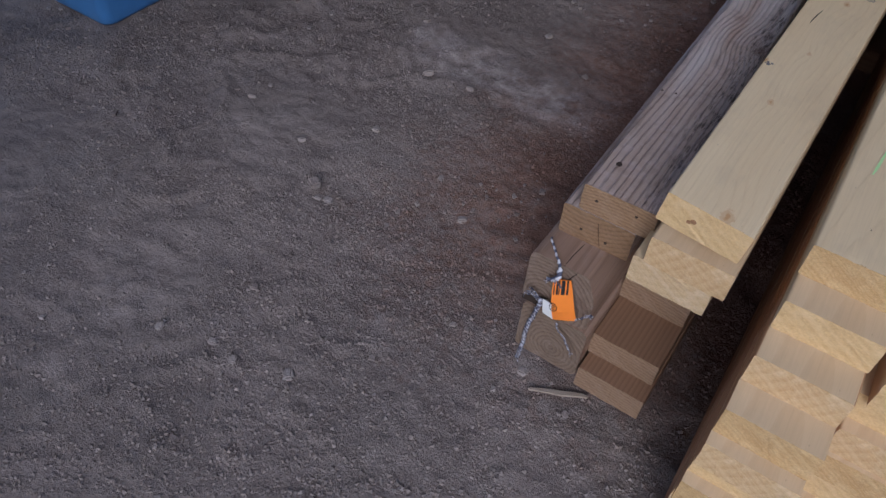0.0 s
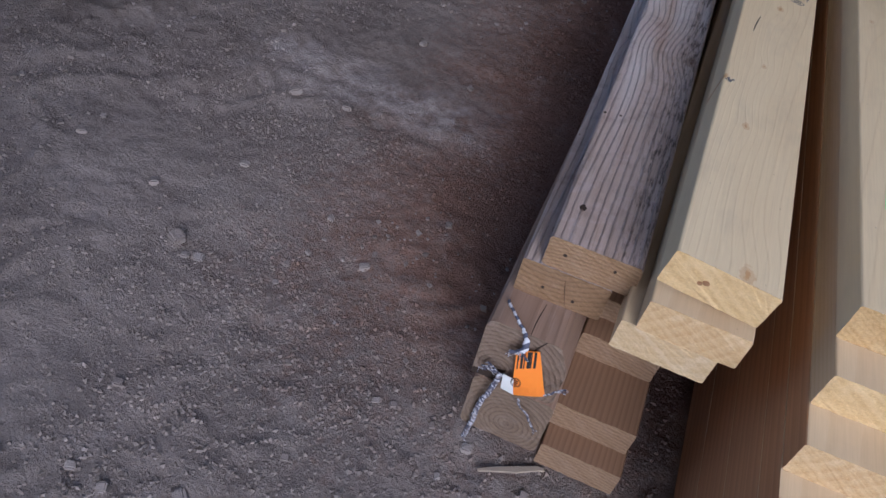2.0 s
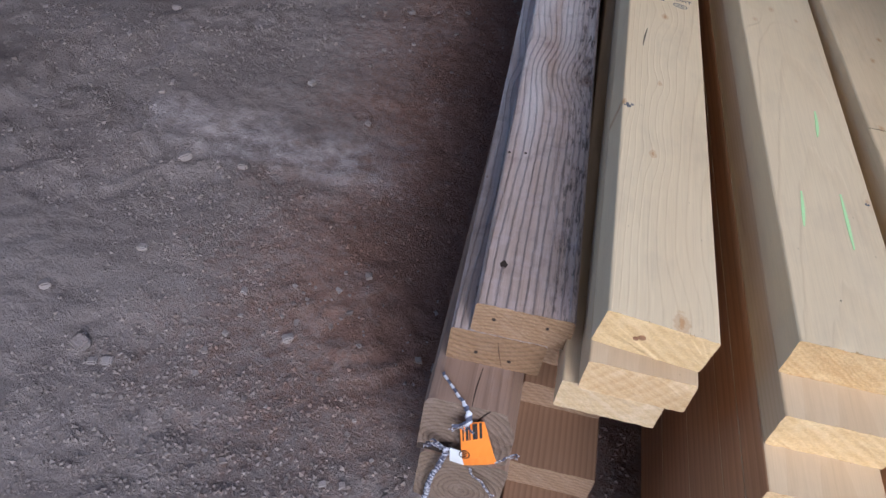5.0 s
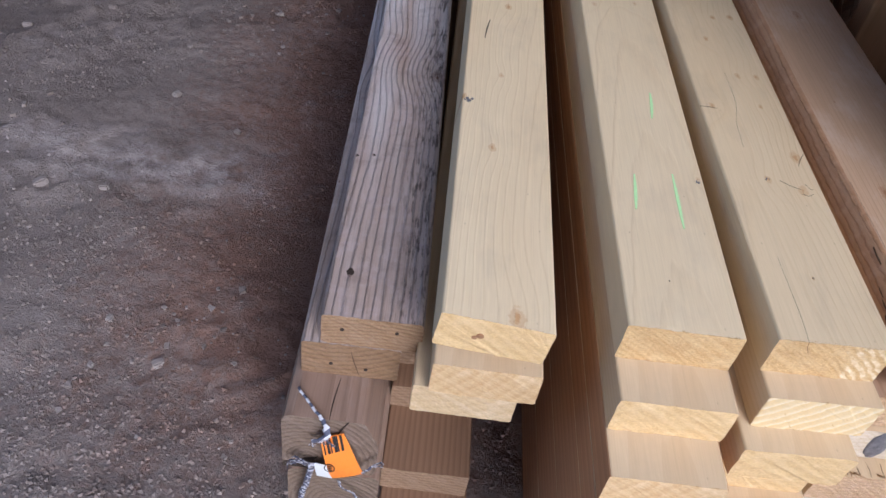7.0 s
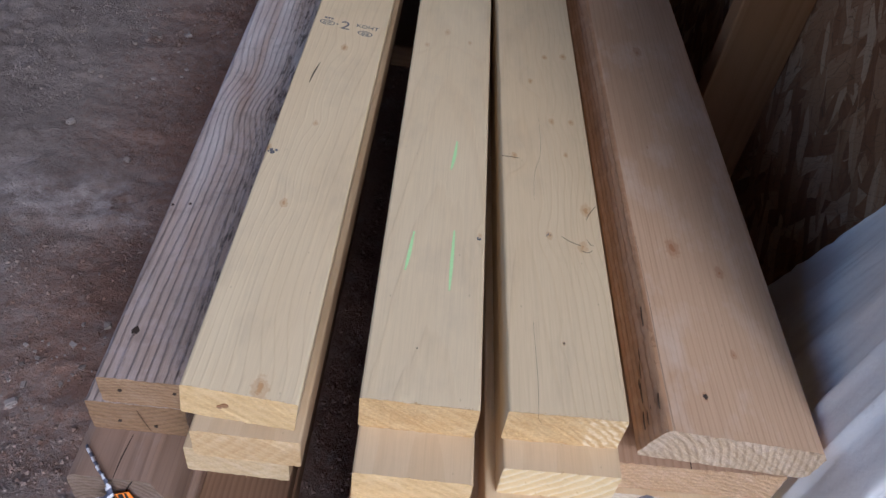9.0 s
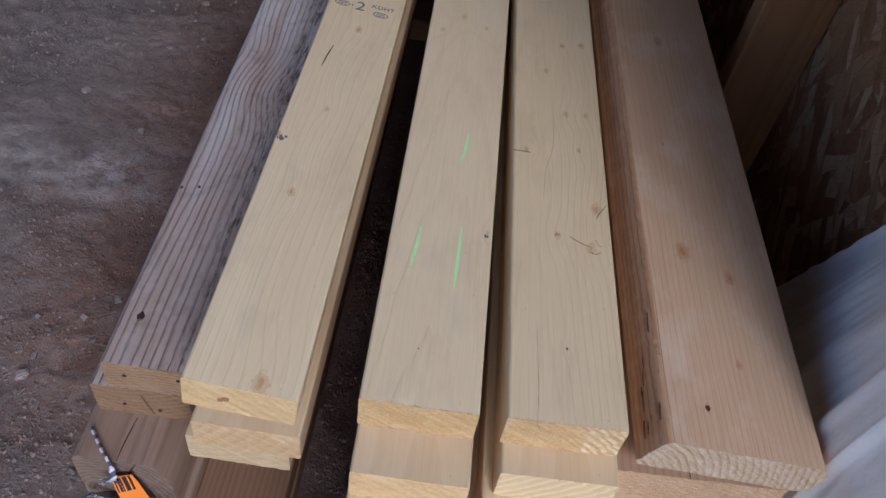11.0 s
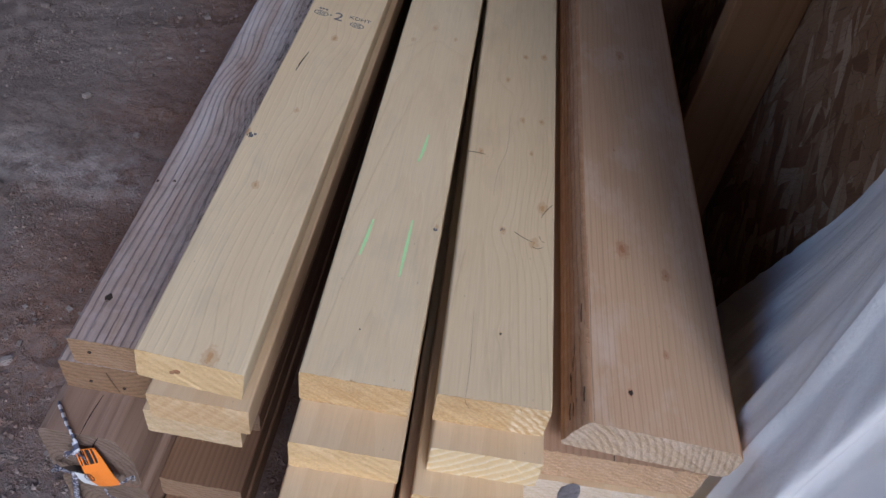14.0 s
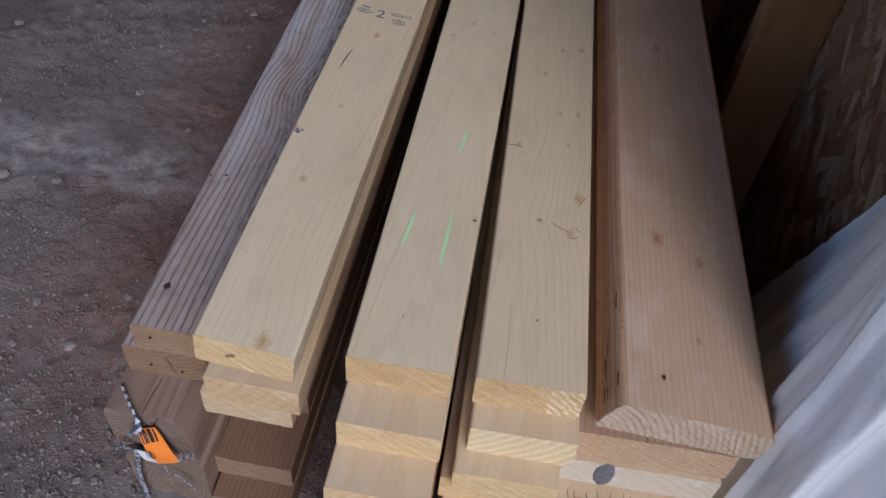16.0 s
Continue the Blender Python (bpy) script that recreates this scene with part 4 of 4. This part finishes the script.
for ob, cx, cy, spread in ((a_top, 0.0065, 0.278, 0.0055), (c_top, 0.0401, 0.1864, 0.0022), (b_top, 0.083, 0.178, 0.002)):
    for k in range(7 if ob == a_top else 4):
        fx, fy, fr = cx + rnd.gauss(0, spread * 0.5), cy + rnd.gauss(0, spread * 0.6), rnd.uniform(0.0007, 0.0019) * (1 if ob == a_top else 0.6)
        fx = max(fx, 0.003)
        fleck = [(fx + fr * rnd.uniform(0.6, 1.2) * math.cos(2 * math.pi * q / 9), fy + fr * rnd.uniform(0.8, 1.9) * math.sin(2 * math.pi * q / 9)) for q in range(9)]
        part("smudge", prism(fleck, 0.0377, 0.00058), grey_ink, ob, "dark grey smudge")
crack(w_low, ((0.0215, 0.0), (0.019, 0.05), (0.0125, 0.13)), 0.0016)
crack(w_low, ((0.045, 0.036), (0.0475, 0.024), (0.053, 0.004)), 0.0009, "end")
crack(post_top, ((0.043, 0.0), (0.0435, 0.02), (0.046, 0.045)), 0.0013, level=0.089)
crack(post_top, ((0.060, 0.088), (0.052, 0.070), (0.050, 0.05)), 0.0016, "end")

# nail holes in the weathered ends, pin holes elsewhere
for ob, x, z, r in ((w_top, 0.0185, 0.021, 0.0026), (w_top, 0.066, 0.024, 0.0022), (w_low, 0.027, 0.017, 0.0025), (w_low, 0.059, 0.013, 0.0025), (a_top, 0.034, 0.020, 0.0042), (a_top, 0.030, 0.017, 0.003)):
    part("nail_hole" if ob != a_top else "knot", upright(prism(disc(x, z, r * 0.72, 10, 0.8), -0.0004, 0.0016)), hole_mat if ob != a_top else knot_mat, ob)

# broken, hollow corner of the upper post's end
hollow = [(0.0005, 0.0005), (0.012, 0.002), (0.026, 0.001), (0.034, 0.006), (0.036, 0.012), (0.030, 0.017), (0.034, 0.024), (0.024, 0.021), (0.015, 0.016), (0.008, 0.011), (0.0005, 0.009)]
part("hollow", upright(prism(hollow, -0.0004, 0.001)), hole_mat, post_top, "dark rotten hollow in the end")

# dark paint drop on a plank end
bm = bmesh.new()
bmesh.ops.create_icosphere(bm, subdivisions=4, radius=1)
for v in bm.verts:
    g = 1 + 0.16 * noise.noise(v.co * 1.7) + 0.07 * noise.noise(v.co * 5)
    v.co = Vector((0.042 + 0.0092 * v.co.x * g, 0.0022 * v.co.y * g, 0.0205 + 0.0185 * v.co.z * g))
for f in bm.faces:
    f.smooth = True
part("paint_spot", bm, dark_paint, d_third, "blackish paint drop")

# ---- staple-on tag with torn striped strapping on the post end ----
tag = new("price_tag")
tag.matrix_world = pose(-0.1155, 0.7025, 0.158)
tagged(tag, "orange card tag stuck on a post end", "tag")


def bent(pts, bend=0.004, lift=0.0, depth=0.0006):
    bm = prism(pts, lift, depth)
    bmesh.ops.subdivide_edges(bm, edges=bm.edges, cuts=3, use_grid_fill=True)
    for v in bm.verts:
        v.co.z += bend * math.sin(v.co.y * 60)
    return upright(bm)


card = part("card", bent([(0.016, 0.001), (0.045, 0.025), (0.0235, 0.075), (0.003, 0.064)]), orange_card, tag, "orange printed card")
part("torn_flap", bent([(0.0015, 0.004), (0.016, 0.001), (0.0105, 0.030), (-0.001, 0.031)]), white_card, tag, "torn white paper flap")
for k, w in enumerate((0.0012, 0.0022, 0.001, 0.0028, 0.0012, 0.0022)):
    f = 0.06 + 0.15 * k
    x0, z0 = 0.0035 + 0.0195 * f, 0.0635 + 0.011 * f
    part("bar", bent([(x0, z0), (x0 + w, z0 + w * 0.56), (x0 + w + 0.0042, z0 - 0.019 + w * 0.56), (x0 + 0.0042, z0 - 0.019)], lift=0.0009, depth=0.0003), black_ink, card, "black barcode line")
ring = bmesh.new()
o = [ring.verts.new((*q, 0.0012)) for q in disc(0.0135, 0.027, 0.0052, 18, 1.35)]
i2 = [ring.verts.new((*q, 0.0012)) for q in disc(0.0135, 0.027, 0.0042, 18, 1.35)]
for k in range(18):
    ring.faces.new((o[k], o[(k + 1) % 18], i2[(k + 1) % 18], i2[k]))
for k in range(3):
    ring.faces.new([ring.verts.new((0.0135 + a, 0.027 + 0.003 * (k - 1) + b, 0.0012)) for a, b in ((-0.0022, -0.0007), (0.0022, -0.0007), (0.0022, 0.0007), (-0.0022, 0.0007))])
for v in ring.verts:
    v.co.z += 0.004 * math.sin(v.co.y * 60)
part("ring_mark", upright(ring), black_ink, card, "black printed ring")

strap = new("torn_strapping")
strap.matrix_world = pose(-0.149, 0.704, 0.0655)
tagged(strap, "torn white and navy striped strapping hanging on the post ends", "strap")
STRANDS = [((0.010, 0.034, 0.1815), (0.028, 0.014, 0.1815), (0.039, 0.003, 0.179), (0.043, -0.003, 0.170), (0.038, -0.003, 0.160), (0.030, -0.003, 0.156)),
           ((0.036, -0.003, 0.119), (0.029, -0.004, 0.119), (0.020, -0.005, 0.121), (0.010, -0.003, 0.1195)),
           ((0.030, -0.004, 0.118), (0.026, -0.006, 0.090), (0.021, -0.005, 0.060), (0.019, -0.004, 0.022), (0.016, -0.004, -0.014)),
           ((0.056, -0.003, 0.092), (0.060, -0.006, 0.084), (0.068, -0.004, 0.076), (0.073, -0.004, 0.068), (0.081, -0.003, 0.054)),
           ((0.072, -0.003, 0.112), (0.079, -0.006, 0.120), (0.087, -0.003, 0.129), (0.093, -0.004, 0.138)),
           ((0.024, -0.003, 0.112), (0.017, -0.007, 0.126), (0.012, -0.004, 0.116)), ((0.031, -0.003, 0.113), (0.022, -0.007, 0.128), (0.015, -0.005, 0.130)),
           ((0.044, -0.003, 0.160), (0.050, -0.005, 0.156), (0.041, -0.004, 0.164))]
for k, pts in enumerate(STRANDS):
    line = smooth_line(pts, 6)
    rnd = random.Random(k)
    part("strand", tube([q + Vector((rnd.uniform(-0.0008, 0.0008), 0, rnd.uniform(-0.0008, 0.0008))) for q in line], (0.0034, 0.0024, 0.0030)[k] if k < 3 else 0.0015, 6, 0.4), tape_mat if k == 0 else twine_mat, strap)
    for f in range(3):
        e = line[-1]
        part("frayed_end", tube([e, e + Vector((rnd.uniform(-0.004, 0.004), -0.002, rnd.uniform(-0.005, 0.003))), e + Vector((rnd.uniform(-0.007, 0.007), -0.003, rnd.uniform(-0.009, 0.004)))], 0.0004, 4), twine_mat, strap)

# ---- wood splinter on the ground ----
bm = prism(stroke([(0, 0), (0.02, 0.001), (0.045, 0.0005), (0.072, 0.002), (0.08, 0.0)], 0.0085), 0.0, 0.003)
bmesh.ops.bevel(bm, geom=bm.edges[:], offset=0.0008, segments=1, affect="EDGES")
splinter = mesh_object("splinter", bm, splinter_mat)
splinter.matrix_world = pose(-0.104, 0.694, height(-0.07, 0.71) + 0.002, 0, 0, 27)
tagged(splinter, "pale grey wood splinter lying on the dirt", "splinter")

# ---- torn fibres along sawn ends, slits in the wane ----
def fibres(ob, w, count, seed, z=0.038, mat=None, reach=0.0035):
    rnd = random.Random(seed)
    bm = bmesh.new()
    for k in range(count):
        on_top = rnd.random() < 0.6
        x, zz = rnd.uniform(0.004, w - 0.004), z - 0.0004 if on_top else rnd.choice((0.0006, rnd.uniform(0.004, z - 0.004)))
        a = Vector((x, 0.0012, zz))
        tip = a + Vector((rnd.uniform(-0.002, 0.002), -rnd.uniform(0.001, reach), rnd.uniform(-0.0015, 0.0012)))
        t = rnd.uniform(0.0003, 0.0008)
        vs = [bm.verts.new(a + Vector(q)) for q in ((-t, 0, -t), (t, 0, -t), (0, 0, t))] + [bm.verts.new(tip)]
        for f in ((0, 1, 3), (1, 2, 3), (2, 0, 3), (0, 2, 1)):
            bm.faces.new([vs[q] for q in f])
    return tagged(part("torn_fibres", bm, mat or pine_end, ob, "torn pale fibres on the sawn end"), kind="stuff")


fibres(a_top, 0.089, 16, 1)
fibres(b_top, 0.089, 46, 2)
fibres(c_top, 0.089, 46, 3)
fibres(d_top, 0.134, 60, 4, 0.037, fir_end)
fibres(b_second, 0.089, 14, 5)
fibres(c_second, 0.089, 18, 6)
fibres(d_second, 0.139, 70, 7, mat=rough_end, reach=0.005)
fibres(d_third, 0.140, 24, 8, mat=pale_end)
fibres(a_second, 0.089, 20, 9)
fibres(a_third, 0.089, 20, 10)
rnd = random.Random(12)
for k in range(9):
    y, f, run = rnd.uniform(0.006, 0.11), rnd.uniform(0.1, 0.9), rnd.uniform(0.008, 0.022)
    x, z = 0.0102 - 0.0078 * f, 0.0355 - 0.0235 * f
    part("slit", tube([(x, y, z), (x - 0.0004, y + run / 2, z + 0.0004), (x + 0.0003, y + run, z + 0.0008)], 0.0007, 5), slit_mat, d_top, "dark slit in the wane edge")

# ---- split and torn top of a low plank, with splinters standing off it ----
rnd = random.Random(19)
for k in range(13):
    x, run = 0.004 + 0.117 * k / 12 + rnd.uniform(-0.003, 0.003), rnd.uniform(0.006, 0.016)
    part("split", prism(stroke([(x, 0.0015), (x + rnd.uniform(-0.001, 0.001), 0.0015 + run / 2), (x + rnd.uniform(-0.002, 0.002), 0.0015 + run)], rnd.uniform(0.0004, 0.0016)), 0.0376, 0.00048), slit_mat, low_planks[0], "dark split in torn wood")
for k in range(7):
    x = rnd.uniform(0.02, 0.095)
    part("splinter", tube([(x, 0.004, 0.038), (x + rnd.uniform(-0.004, 0.004), 0.001, 0.0405), (x + rnd.uniform(-0.009, 0.009), -0.003, 0.0415)], rnd.uniform(0.0004, 0.0009), 5), rough_end, low_planks[0], "pale raised splinter")
crack(d_second, ((0.062, 0.0), (0.0625, 0.02), (0.062, 0.05)), 0.0012)

# nail hole and pits in the upper weathered board's face, a dark hole near the wane plank's end
for ob, x, y, r, level in ((w_top, 0.018, 0.052, 0.0042, 0.038), (w_top, 0.004, 0.218, 0.0016, 0.038), (w_top, 0.021, 0.222, 0.0016, 0.038), (d_top, 0.046, 0.035, 0.0024, 0.038), (c_top, 0.045, 0.066, 0.0010, 0.038), (b_top, 0.038, 0.05, 0.0007, 0.038)):
    ragged_disc = [(x + r * (0.85 + 0.12 * math.sin(3 * a + r * 9000)) * math.cos(a), y + 1.25 * r * (0.8 + 0.3 * math.cos(3 * a + x * 90)) * math.sin(a)) for a in [2 * math.pi * q / 16 for q in range(16)]]
    part("pit", prism(ragged_disc, level - 0.0004, 0.0005), hole_mat, ob, "dark pit in the wood")
